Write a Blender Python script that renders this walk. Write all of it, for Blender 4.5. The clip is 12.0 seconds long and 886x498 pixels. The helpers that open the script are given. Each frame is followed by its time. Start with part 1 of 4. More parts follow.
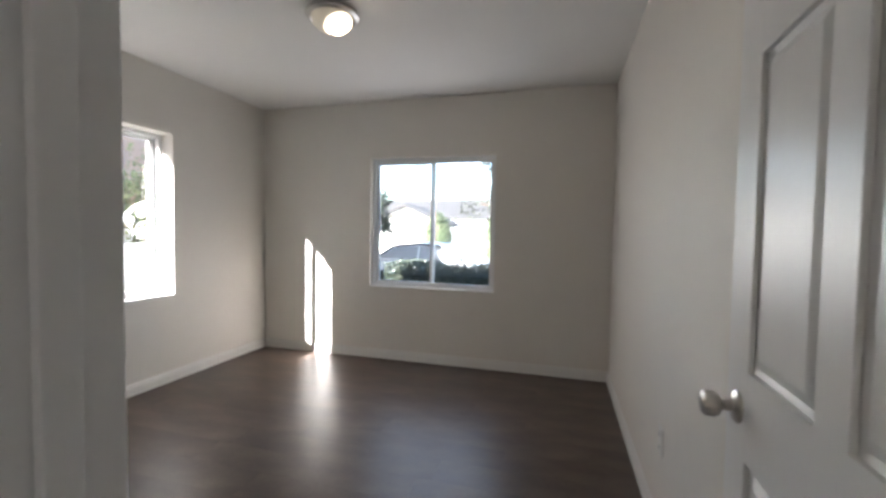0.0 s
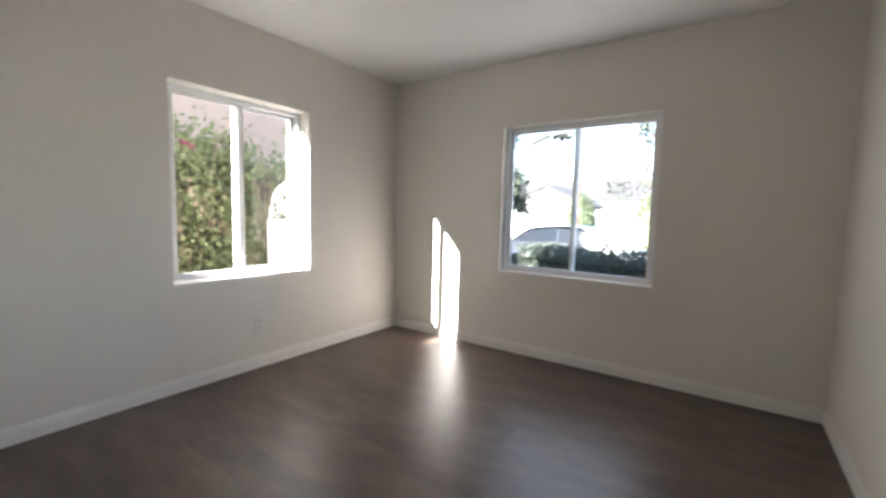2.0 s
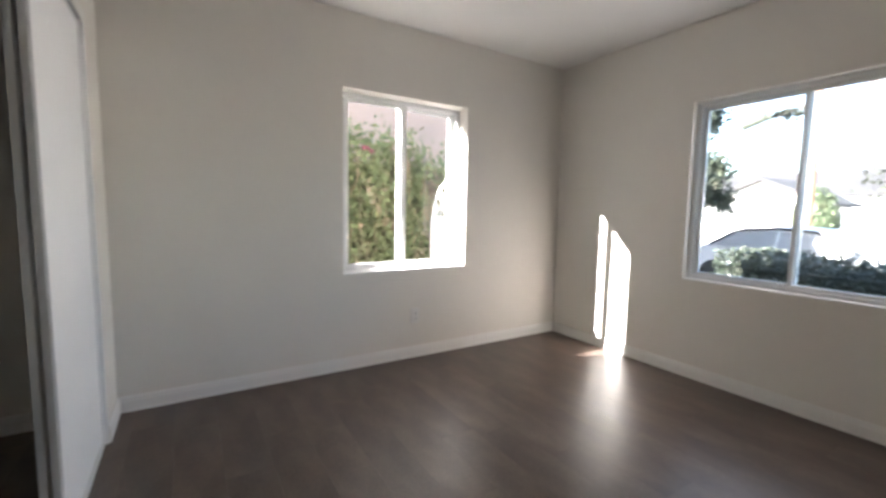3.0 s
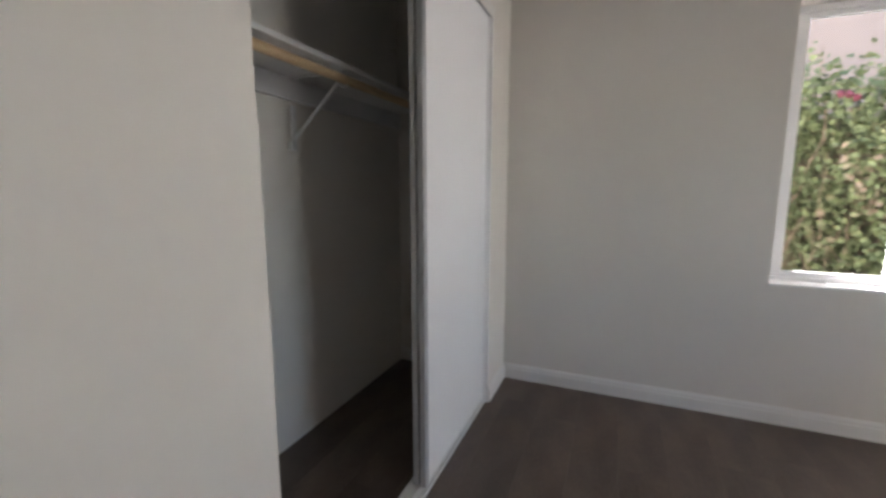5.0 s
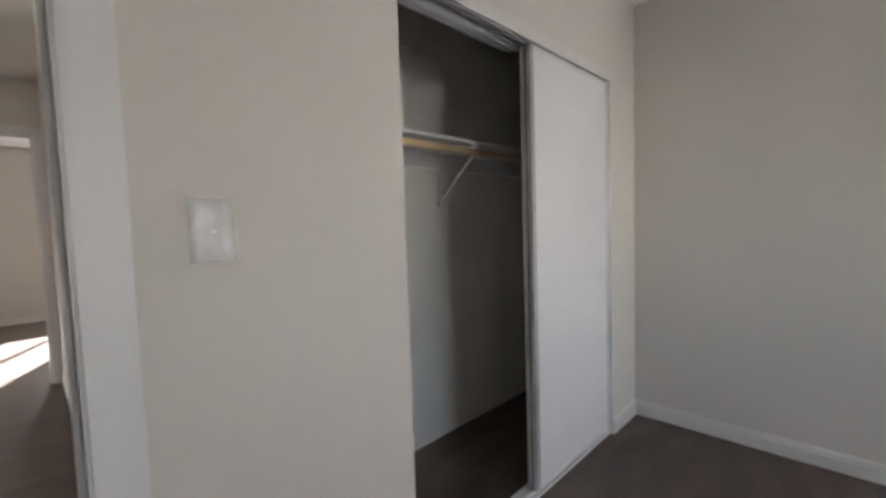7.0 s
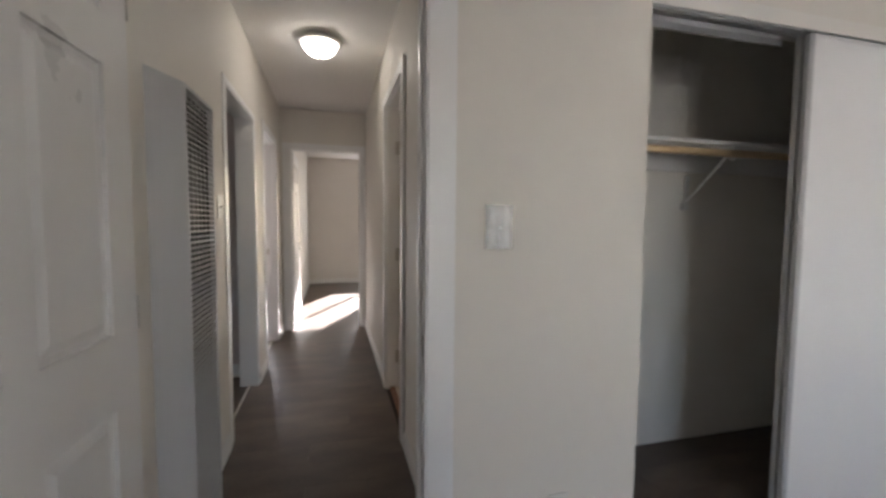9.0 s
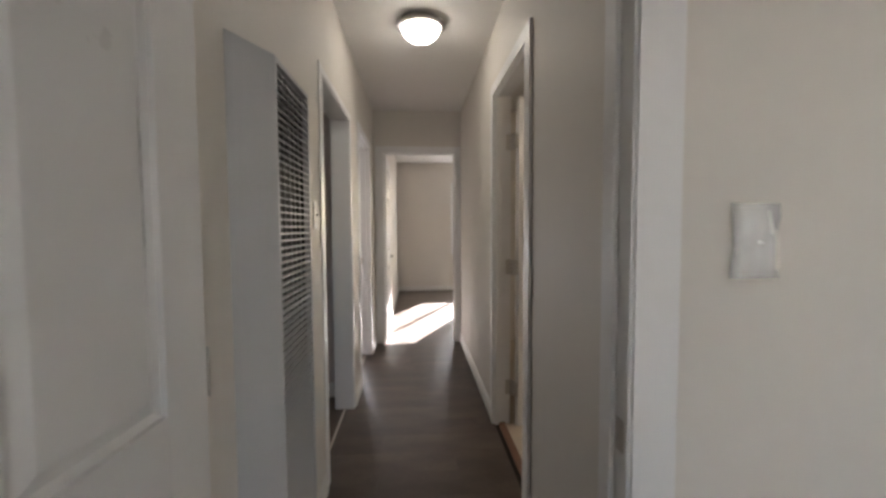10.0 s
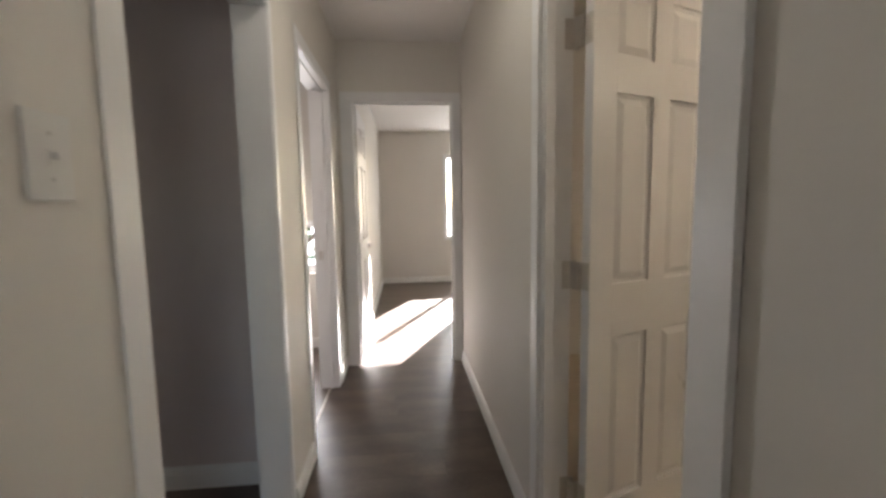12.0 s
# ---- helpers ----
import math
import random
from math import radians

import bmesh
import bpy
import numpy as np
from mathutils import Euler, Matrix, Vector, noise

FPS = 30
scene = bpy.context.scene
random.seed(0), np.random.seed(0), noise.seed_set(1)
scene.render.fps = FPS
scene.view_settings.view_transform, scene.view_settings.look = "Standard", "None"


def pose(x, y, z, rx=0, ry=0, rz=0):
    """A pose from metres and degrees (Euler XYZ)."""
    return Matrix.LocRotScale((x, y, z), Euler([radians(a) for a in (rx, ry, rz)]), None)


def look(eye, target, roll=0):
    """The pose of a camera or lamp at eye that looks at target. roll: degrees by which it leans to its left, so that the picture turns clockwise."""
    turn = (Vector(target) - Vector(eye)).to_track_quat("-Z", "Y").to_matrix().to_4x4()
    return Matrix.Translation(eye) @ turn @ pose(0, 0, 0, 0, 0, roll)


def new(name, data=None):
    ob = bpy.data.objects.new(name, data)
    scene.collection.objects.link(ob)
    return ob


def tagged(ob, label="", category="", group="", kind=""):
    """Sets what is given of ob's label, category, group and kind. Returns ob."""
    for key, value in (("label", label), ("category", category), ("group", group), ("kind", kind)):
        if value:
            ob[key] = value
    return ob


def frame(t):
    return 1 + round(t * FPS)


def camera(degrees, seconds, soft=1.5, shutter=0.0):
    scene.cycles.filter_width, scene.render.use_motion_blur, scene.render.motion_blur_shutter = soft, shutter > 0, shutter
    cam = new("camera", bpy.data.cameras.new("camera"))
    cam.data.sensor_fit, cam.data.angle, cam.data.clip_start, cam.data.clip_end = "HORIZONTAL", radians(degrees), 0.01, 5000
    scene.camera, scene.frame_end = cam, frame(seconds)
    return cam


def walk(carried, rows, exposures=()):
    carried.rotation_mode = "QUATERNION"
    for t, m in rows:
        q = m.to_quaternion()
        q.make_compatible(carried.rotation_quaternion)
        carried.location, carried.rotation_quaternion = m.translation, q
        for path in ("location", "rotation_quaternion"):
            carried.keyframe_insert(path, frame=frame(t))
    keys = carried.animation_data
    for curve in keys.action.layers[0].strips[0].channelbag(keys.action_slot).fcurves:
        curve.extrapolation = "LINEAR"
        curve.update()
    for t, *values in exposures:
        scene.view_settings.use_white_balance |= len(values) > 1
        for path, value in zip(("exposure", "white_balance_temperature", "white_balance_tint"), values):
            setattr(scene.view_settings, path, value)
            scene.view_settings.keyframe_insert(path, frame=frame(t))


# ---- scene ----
cam = camera(93.7, 12.0, soft=3.0, shutter=0.3)

SUN, SKY = 5.0, 0.07
SKY_A, SKY_B, SKY_FAR = 0.05, 0.64, 0.9
HALL_LAMP, BED_LAMP, BATH_LAMP = 1.5, 1.35, 3.9
LAMP_BED, LAMP_HALL = (-1.275, 2.39), (-0.098, -1.235)

PATH = [
    (0, (-0.018, 0.282, 1.216), (-0.556, 2.19, 1.136), 0.9),
    (0.5, (-0.029, 0.446, 1.168), (-0.766, 2.30, 1.026), 0.0),
    (1, (-0.071, 0.554, 1.162), (-0.934, 2.352, 1.007), 0.3),
    (1.5, (-0.111, 0.635, 1.174), (-1.069, 2.383, 1.005), 1.0),
    (2, (-0.144, 0.703, 1.184), (-1.276, 2.343, 1.007), 1.4),
    (2.5, (-0.16, 0.83, 1.176), (-1.589, 2.218, 0.995), 0.7),
    (3, (-0.181, 0.94, 1.149), (-1.874, 1.987, 0.957), 1.1),
    (3.5, (-0.258, 0.99, 1.11), (-2.115, 1.682, 0.846), 0.5),
    (3.7, (-0.358, 0.989, 1.079), (-2.266, 1.51, 0.78), 0.6),
    (5.3, (-0.616, 1.268, 1.155), (-2.335, 0.284, 0.879), 0.2),
    (5.5, (-0.626, 1.334, 1.163), (-2.276, 0.237, 0.891), 0.4),
    (6, (-0.548, 1.413, 1.195), (-2.081, 0.15, 0.958), -0.3),
    (6.5, (-0.438, 1.498, 1.219), (-1.917, 0.162, 1.049), -0.7),
    (6.7, (-0.411, 1.49, 1.203), (-1.879, 0.139, 1.063), -1.4),
    (8.3, (-0.232, 1.858, 1.228), (-1.088, 0.054, 1.099), -0.3),
    (8.5, (-0.214, 1.836, 1.225), (-0.966, -0.012, 1.098), -0.2),
    (9, (-0.168, 1.747, 1.218), (-0.682, -0.181, 1.09), 0.5),
    (9.5, (-0.119, 1.52, 1.231), (-0.385, -0.46, 1.132), 0.9),
    (10, (-0.052, 1.282, 1.234), (-0.187, -0.711, 1.126), -0.3),
    (10.5, (-0.101, 0.984, 1.229), (-0.106, -1.012, 1.106), -0.2),
    (11, (-0.122, 0.704, 1.222), (-0.048, -1.291, 1.096), 0.3),
    (11.5, (-0.084, 0.376, 1.219), (-0.084, -1.619, 1.075), -0.8),
    (12, (-0.096, 0.081, 1.208), (-0.279, -1.901, 1.013), -0.9),
]
walk(cam, [(t, look(eye, target, roll)) for t, eye, target, roll in PATH], [(0, 3.76, 6230, 13.5), (1.5, 3.90, 6350, 14.0), (3, 3.95, 6400, 14.3), (5.5, 3.69, 6350, 16.0), (8.5, 3.71, 6370, 15.5), (10.0, 3.73, 6480, 15.0), (11.0, 3.81, 6500, 12.8), (12, 3.95, 6470, 13.2)])


# ---------------------------------------------------------------- light
world = bpy.data.worlds.new("world")
scene.world = world
world.use_nodes = True
wn = world.node_tree.nodes
sky = wn.new("ShaderNodeTexSky")
sky.sky_type = "NISHITA"
sky.sun_disc = False
sky.sun_elevation = radians(26)
sky.sun_rotation = math.atan2(-1, -2.15)
wn["Background"].inputs["Strength"].default_value = SKY
world.node_tree.links.new(sky.outputs["Color"], wn["Background"].inputs["Color"])

sun = new("sun", bpy.data.lights.new("sun", "SUN"))
sun.data.energy = SUN
sun.data.angle = radians(0.5)
sun.data.color = (1.0, 0.975, 0.935)
sun.matrix_world = look((-10, -21.5, 11.6), (0, 0, 0))


def window_sky(at, towards, width, height, watts):
    """The sky's light in a window's opening."""
    lamp = new("window_skylight", bpy.data.lights.new("window_skylight", "AREA"))
    lamp.data.shape, lamp.data.size, lamp.data.size_y = "RECTANGLE", width, height
    lamp.data.energy, lamp.data.color = watts, (1.0, 0.99, 0.985)
    lamp.matrix_world = look(at, towards)
    return lamp


window_sky((-3.050, 2.359, 1.31), (0.0, 2.359, 1.31), 0.90, 1.16, SKY_A)
window_sky((-1.17, 3.955, 1.296), (-1.17, 0.0, 1.296), 1.10, 1.14, SKY_B)
window_sky((-1.29, -6.74, 1.385), (-1.29, 0.0, 1.385), 0.94, 1.25, SKY_FAR)
window_sky((0.915, -3.64, 0.89), (0.915, 0.0, 0.89), 0.58, 0.36, 1.5)
# added lamp at an unseen east window, brightens the side passage
window_sky((3.42, -0.55, 1.45), (0.0, -0.55, 1.45), 0.5, 0.5, 0.15)


# ---------------------------------------------------------------- materials
def material(name, color, rough=0.6, metal=0.0, vary=0.06, scale=6.0, bump=0.0, bump_scale=200.0, random_vary=0.0, stretch=(1, 1, 1), spec=0.5):
    m = bpy.data.materials.new(name)
    m.use_nodes = True
    nt = m.node_tree
    n, li = nt.nodes, nt.links
    bsdf = n["Principled BSDF"]
    bsdf.inputs["Metallic"].default_value = metal
    bsdf.inputs["Specular IOR Level"].default_value = spec
    co = n.new("ShaderNodeTexCoord")
    mp = n.new("ShaderNodeMapping")
    mp.inputs["Scale"].default_value = stretch
    li.new(co.outputs["Object"], mp.inputs["Vector"])
    big = n.new("ShaderNodeTexNoise")
    big.inputs["Scale"].default_value = scale
    big.inputs["Detail"].default_value = 6
    fine = n.new("ShaderNodeTexNoise")
    fine.inputs["Scale"].default_value = scale * 14
    fine.inputs["Detail"].default_value = 3
    li.new(mp.outputs["Vector"], big.inputs["Vector"])
    li.new(mp.outputs["Vector"], fine.inputs["Vector"])
    mix = n.new("ShaderNodeMath")
    mix.operation = "MULTIPLY_ADD"
    mix.inputs[1].default_value = 0.35
    li.new(fine.outputs["Fac"], mix.inputs[0])
    li.new(big.outputs["Fac"], mix.inputs[2])
    ramp = n.new("ShaderNodeMapRange")
    ramp.inputs["From Min"].default_value = 0.4
    ramp.inputs["From Max"].default_value = 0.95
    ramp.inputs["To Min"].default_value = 1 - vary
    ramp.inputs["To Max"].default_value = 1 + vary
    li.new(mix.outputs["Value"], ramp.inputs["Value"])
    value = ramp.outputs["Result"]
    if random_vary:
        info = n.new("ShaderNodeObjectInfo")
        rr = n.new("ShaderNodeMapRange")
        rr.inputs["To Min"].default_value = 1 - random_vary
        rr.inputs["To Max"].default_value = 1 + random_vary
        li.new(info.outputs["Random"], rr.inputs["Value"])
        mul = n.new("ShaderNodeMath")
        mul.operation = "MULTIPLY"
        li.new(value, mul.inputs[0])
        li.new(rr.outputs["Result"], mul.inputs[1])
        value = mul.outputs["Value"]
    tint = n.new("ShaderNodeVectorMath")
    tint.operation = "SCALE"
    tint.inputs[0].default_value = color
    li.new(value, tint.inputs["Scale"])
    li.new(tint.outputs["Vector"], bsdf.inputs["Base Color"])
    rg = n.new("ShaderNodeMapRange")
    rg.inputs["To Min"].default_value = max(0.02, rough - 0.08)
    rg.inputs["To Max"].default_value = min(1, rough + 0.08)
    li.new(big.outputs["Fac"], rg.inputs["Value"])
    li.new(rg.outputs["Result"], bsdf.inputs["Roughness"])
    if bump:
        bn = n.new("ShaderNodeTexNoise")
        bn.inputs["Scale"].default_value = bump_scale
        bn.inputs["Detail"].default_value = 3
        li.new(mp.outputs["Vector"], bn.inputs["Vector"])
        bp = n.new("ShaderNodeBump")
        bp.inputs["Strength"].default_value = bump
        bp.inputs["Distance"].default_value = 0.002
        li.new(bn.outputs["Fac"], bp.inputs["Height"])
        li.new(bp.outputs["Normal"], bsdf.inputs["Normal"])
    return m


def glowing(name, color, strength):
    m = bpy.data.materials.new(name)
    m.use_nodes = True
    b = m.node_tree.nodes["Principled BSDF"]
    b.inputs["Base Color"].default_value = (0.8, 0.78, 0.72, 1)
    b.inputs["Emission Color"].default_value = (*color, 1)
    b.inputs["Emission Strength"].default_value = strength
    b.inputs["Roughness"].default_value = 0.25
    return m


def clear_glass(name):
    m = bpy.data.materials.new(name)
    m.use_nodes = True
    nt = m.node_tree
    n, li = nt.nodes, nt.links
    n.remove(n["Principled BSDF"])
    t, g, f, x = (n.new("ShaderNode" + k) for k in ("BsdfTransparent", "BsdfGlossy", "Fresnel", "MixShader"))
    g.inputs["Roughness"].default_value = 0.02
    f.inputs["IOR"].default_value = 1.35
    t.inputs["Color"].default_value = (0.95, 0.97, 0.96, 1)
    li.new(f.outputs["Fac"], x.inputs["Fac"])
    li.new(t.outputs["BSDF"], x.inputs[1])
    li.new(g.outputs["BSDF"], x.inputs[2])
    li.new(x.outputs["Shader"], n["Material Output"].inputs["Surface"])
    return m


def leaf_material(name, dark, light, warm, rough=0.6, spec=0.25):
    m = bpy.data.materials.new(name)
    m.use_nodes = True
    nt = m.node_tree
    n, li = nt.nodes, nt.links
    b = n["Principled BSDF"]
    geo = n.new("ShaderNodeNewGeometry")
    ramp = n.new("ShaderNodeValToRGB")
    ramp.color_ramp.elements[0].color = (*dark, 1)
    ramp.color_ramp.elements[1].color = (*warm, 1)
    ramp.color_ramp.elements[1].position = 1.0
    e = ramp.color_ramp.elements.new(0.8)
    e.color = (*light, 1)
    patch = n.new("ShaderNodeTexNoise")
    patch.inputs["Scale"].default_value = 2.6
    patch.inputs["Detail"].default_value = 4
    co = n.new("ShaderNodeTexCoord")
    li.new(co.outputs["Object"], patch.inputs["Vector"])
    shift = n.new("ShaderNodeMapRange")
    shift.inputs["From Min"].default_value = 0.38
    shift.inputs["From Max"].default_value = 0.66
    shift.inputs["To Min"].default_value = -0.4
    shift.inputs["To Max"].default_value = 0.55
    li.new(patch.outputs["Fac"], shift.inputs["Value"])
    both = n.new("ShaderNodeMath")
    both.operation = "MULTIPLY_ADD"
    both.inputs[1].default_value = 0.8
    li.new(geo.outputs["Random Per Island"], both.inputs[0])
    li.new(shift.outputs["Result"], both.inputs[2])
    li.new(both.outputs["Value"], ramp.inputs["Fac"])
    li.new(ramp.outputs["Color"], b.inputs["Base Color"])
    b.inputs["Roughness"].default_value = rough
    b.inputs["Specular IOR Level"].default_value = spec
    return m


WALL = material("wall_paint", (0.71, 0.674, 0.622), 0.62, vary=0.025, scale=1.5, bump=0.10, bump_scale=260)
# wall paint made paler, standing in for bounce light inside the closet
CLOSETIN = material("lightened_closet_paint", (0.79, 0.755, 0.70), 0.62, vary=0.025, scale=1.5, bump=0.10, bump_scale=260)
HEADER = material("header_paint", (0.735, 0.71, 0.675), 0.5, vary=0.025, scale=3, bump=0.08, bump_scale=90)
CEIL = material("ceiling_paint", (0.80, 0.785, 0.76), 0.8, vary=0.02, scale=1.2, bump=0.15, bump_scale=220)
BASEP = material("baseboard_paint", (0.745, 0.73, 0.70), 0.42, vary=0.03, scale=3, bump=0.08, bump_scale=90)
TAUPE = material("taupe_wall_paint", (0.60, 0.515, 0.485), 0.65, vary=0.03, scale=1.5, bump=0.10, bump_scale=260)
OUTLET = material("dull_white_plastic", (0.70, 0.685, 0.655), 0.4, vary=0.02, scale=20)
TRIM = material("white_trim_paint", (0.80, 0.795, 0.79), 0.38, vary=0.025, scale=3, bump=0.08, bump_scale=90)
DOORW = material("white_door_paint", (0.69, 0.68, 0.672), 0.3, vary=0.02, scale=3, bump=0.12, bump_scale=140)
CLOSETW = material("white_closet_panel", (0.78, 0.78, 0.79), 0.42, vary=0.02, scale=3, bump=0.06, bump_scale=120)
VINYL = material("white_vinyl", (0.78, 0.78, 0.78), 0.35, vary=0.02, scale=5)
PLANK = material("dark_laminate", (0.094, 0.069, 0.055), 0.375, vary=0.45, scale=2.0, bump=0.06, bump_scale=60, random_vary=0.12, stretch=(1.6, 3.2, 3.2), spec=0.38)
SUBFLOOR = material("dark_joint", (0.02, 0.014, 0.011), 0.8)
TILE = material("cream_tile", (0.55, 0.47, 0.36), 0.35, vary=0.05, scale=4)
NICKEL = material("satin_nickel", (0.55, 0.53, 0.50), 0.32, metal=1.0, vary=0.05, scale=30)
ALU = material("brushed_aluminium", (0.55, 0.55, 0.57), 0.38, metal=1.0, vary=0.05, scale=20)
CLOSETEDGE = material("satin_grey_edge", (0.50, 0.505, 0.515), 0.34, vary=0.03, scale=10)
PLATE = material("white_plastic", (0.8, 0.8, 0.79), 0.28, vary=0.02, scale=20)
SLOT = material("dark_slot", (0.03, 0.03, 0.03), 0.6)
ROD = material("pine_dowel", (0.62, 0.45, 0.27), 0.45, vary=0.12, scale=8, stretch=(0.3, 6, 6))
STRIP = material("pale_threshold", (0.55, 0.50, 0.44), 0.35, vary=0.05, scale=8)
HEATER = material("white_enamel", (0.51, 0.51, 0.515), 0.35, vary=0.03, scale=4)
HEATBAR = material("dull_grey_enamel", (0.17, 0.166, 0.158), 0.5, vary=0.05, scale=6)
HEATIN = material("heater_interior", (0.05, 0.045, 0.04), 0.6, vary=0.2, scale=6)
GLASS = clear_glass("window_glass")
DOME_HALL = glowing("lit_frosted_dome", (1.0, 0.95, 0.82), HALL_LAMP)
DOME_BED = glowing("lit_alabaster_dome", (1.0, 0.80, 0.52), BED_LAMP)
# the bulb sits off centre behind the alabaster
_n, _l = DOME_BED.node_tree.nodes, DOME_BED.node_tree.links
_co, _d, _mr = _n.new("ShaderNodeTexCoord"), _n.new("ShaderNodeVectorMath"), _n.new("ShaderNodeMapRange")
_d.operation = "DISTANCE"
_d.inputs[1].default_value = (0.055, -0.02, -0.10)
_l.new(_co.outputs["Object"], _d.inputs[0])
_l.new(_d.outputs["Value"], _mr.inputs["Value"])
for _k, _v in (("From Min", 0.055), ("From Max", 0.085), ("To Min", BED_LAMP), ("To Max", 0.012)):
    _mr.inputs[_k].default_value = _v
_l.new(_mr.outputs["Result"], _n["Principled BSDF"].inputs["Emission Strength"])
BULB = glowing("warm_bulb", (1.0, 0.84, 0.64), BATH_LAMP)
STUCCO = material("pink_stucco", (0.43, 0.30, 0.245), 0.9, vary=0.05, scale=2, bump=0.5, bump_scale=120)
CONCRETE = material("pale_concrete", (0.30, 0.29, 0.27), 0.9, vary=0.1, scale=0.6, bump=0.4, bump_scale=40)
ROADM = material("worn_asphalt", (0.10, 0.10, 0.10), 0.9, vary=0.15, scale=0.5, bump=0.4, bump_scale=60)
SOIL = material("dry_soil", (0.20, 0.15, 0.10), 0.95, vary=0.3, scale=2, bump=0.6, bump_scale=30)
HOUSEW = material("white_siding", (0.78, 0.77, 0.74), 0.7, vary=0.04, scale=1)
ROOFM = material("grey_shingle", (0.036, 0.034, 0.036), 0.95, vary=0.15, scale=3)
BARK = material("grey_bark", (0.12, 0.09, 0.07), 0.9, vary=0.3, scale=8, bump=0.6, bump_scale=40)
POLEM = material("weathered_pole", (0.22, 0.12, 0.08), 0.9, vary=0.2, scale=4)
GATEM = material("white_gate_paint", (0.72, 0.71, 0.70), 0.5, vary=0.03, scale=3)
CARP = material("silver_car_paint", (0.60, 0.60, 0.605), 0.3, metal=0.15, vary=0.02, scale=2)
# both glass greys are raised to carry the glare on the panes
CARG = material("glare_grey_glass", (0.30, 0.31, 0.32), 0.1)
CARGL = material("glare_grey_car_glass", (0.26, 0.26, 0.26), 0.3)
TYRE = material("black_rubber", (0.02, 0.02, 0.02), 0.8)
IVY = leaf_material("ivy_leaves", (0.120, 0.140, 0.062), (0.200, 0.225, 0.105), (0.30, 0.215, 0.15))
BOXWOOD = leaf_material("boxwood_leaves", (0.022, 0.03, 0.02), (0.05, 0.062, 0.042), (0.075, 0.088, 0.06), 0.4, 0.5)
TREEL = leaf_material("tree_leaves", (0.03, 0.038, 0.026), (0.062, 0.074, 0.05), (0.09, 0.085, 0.06))
SHRUBL = leaf_material("shrub_leaves", (0.055, 0.072, 0.04), (0.10, 0.125, 0.07), (0.13, 0.13, 0.085))
THINL = leaf_material("thin_grey_leaves", (0.025, 0.028, 0.022), (0.05, 0.055, 0.04), (0.065, 0.065, 0.05))
FLOWER = material("red_petal", (0.17, 0.035, 0.05), 0.6)
THICKET = material("shaded_twigs", (0.15, 0.115, 0.075), 0.95, vary=0.5, scale=12, bump=1.0, bump_scale=30)
# near-black green with the hedge's inner shade in it; also colours the lamp head
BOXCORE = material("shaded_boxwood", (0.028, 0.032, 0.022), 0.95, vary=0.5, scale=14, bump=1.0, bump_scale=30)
STEM = material("brown_stem", (0.27, 0.19, 0.13), 0.9, vary=0.2, scale=10)


# ---------------------------------------------------------------- mesh helpers
def box(bm, x0, x1, y0, y1, z0, z1, bevel=0.0):
    v = [bm.verts.new((x, y, z)) for z in (z0, z1) for y in (y0, y1) for x in (x0, x1)]
    faces = [bm.faces.new([v[i] for i in q]) for q in ((0, 2, 3, 1), (4, 5, 7, 6), (0, 1, 5, 4), (2, 6, 7, 3), (0, 4, 6, 2), (1, 3, 7, 5))]
    if bevel:
        edges = list({e for f in faces for e in f.edges})
        bmesh.ops.bevel(bm, geom=edges, offset=bevel, segments=2, affect="EDGES", profile=0.6)
    return bm


def boxes(*items, bevel=0.0):
    bm = bmesh.new()
    for it in items:
        box(bm, *it, bevel=bevel)
    return bm


def lathe(bm, profile, steps=32, axis="z", centre=(0, 0, 0)):
    """A turned body: profile of (radius, height) along the axis."""
    rings = []
    for r, h in profile:
        ring = []
        for k in range(steps):
            a = 2 * math.pi * k / steps
            p = (r * math.cos(a), r * math.sin(a), h)
            if axis == "x":
                p = (h, p[0], p[1])
            elif axis == "y":
                p = (p[0], h, p[1])
            ring.append(bm.verts.new(Vector(p) + Vector(centre)))
        rings.append(ring)
    for a, b in zip(rings, rings[1:]):
        for k in range(steps):
            bm.faces.new((a[k], a[(k + 1) % steps], b[(k + 1) % steps], b[k]))
    bm.faces.new(rings[0][::-1])
    bm.faces.new(rings[-1])
    bmesh.ops.recalc_face_normals(bm, faces=bm.faces[:])
    return bm


def tube(bm, points, radius, steps=8):
    """A round bar along the points."""
    pts = [Vector(p) for p in points]
    rings = []
    for i, p in enumerate(pts):
        d = (pts[min(i + 1, len(pts) - 1)] - pts[max(i - 1, 0)]).normalized()
        up = Vector((0, 0, 1)) if abs(d.z) < 0.9 else Vector((1, 0, 0))
        s = d.cross(up).normalized()
        u = s.cross(d)
        rings.append([bm.verts.new(p + radius * (math.cos(a) * s + math.sin(a) * u)) for a in (2 * math.pi * k / steps for k in range(steps))])
    for a, b in zip(rings, rings[1:]):
        for k in range(steps):
            bm.faces.new((a[k], a[(k + 1) % steps], b[(k + 1) % steps], b[k]))
    bm.faces.new(rings[0][::-1])
    bm.faces.new(rings[-1])
    bmesh.ops.recalc_face_normals(bm, faces=bm.faces[:])
    return bm


def solid(name, bm, mat, smooth=False):
    me = bpy.data.meshes.new(name)
    bm.to_mesh(me)
    bm.free()
    me.materials.append(mat)
    if smooth:
        me.polygons.foreach_set("use_smooth", [True] * len(me.polygons))
        me.set_sharp_from_angle(angle=radians(40))
    return new(name, me)


def part(name, bm, mat, parent, label="", smooth=False):
    ob = solid(name, bm, mat, smooth)
    ob.parent = parent
    if label:
        tagged(ob, label)
    return ob


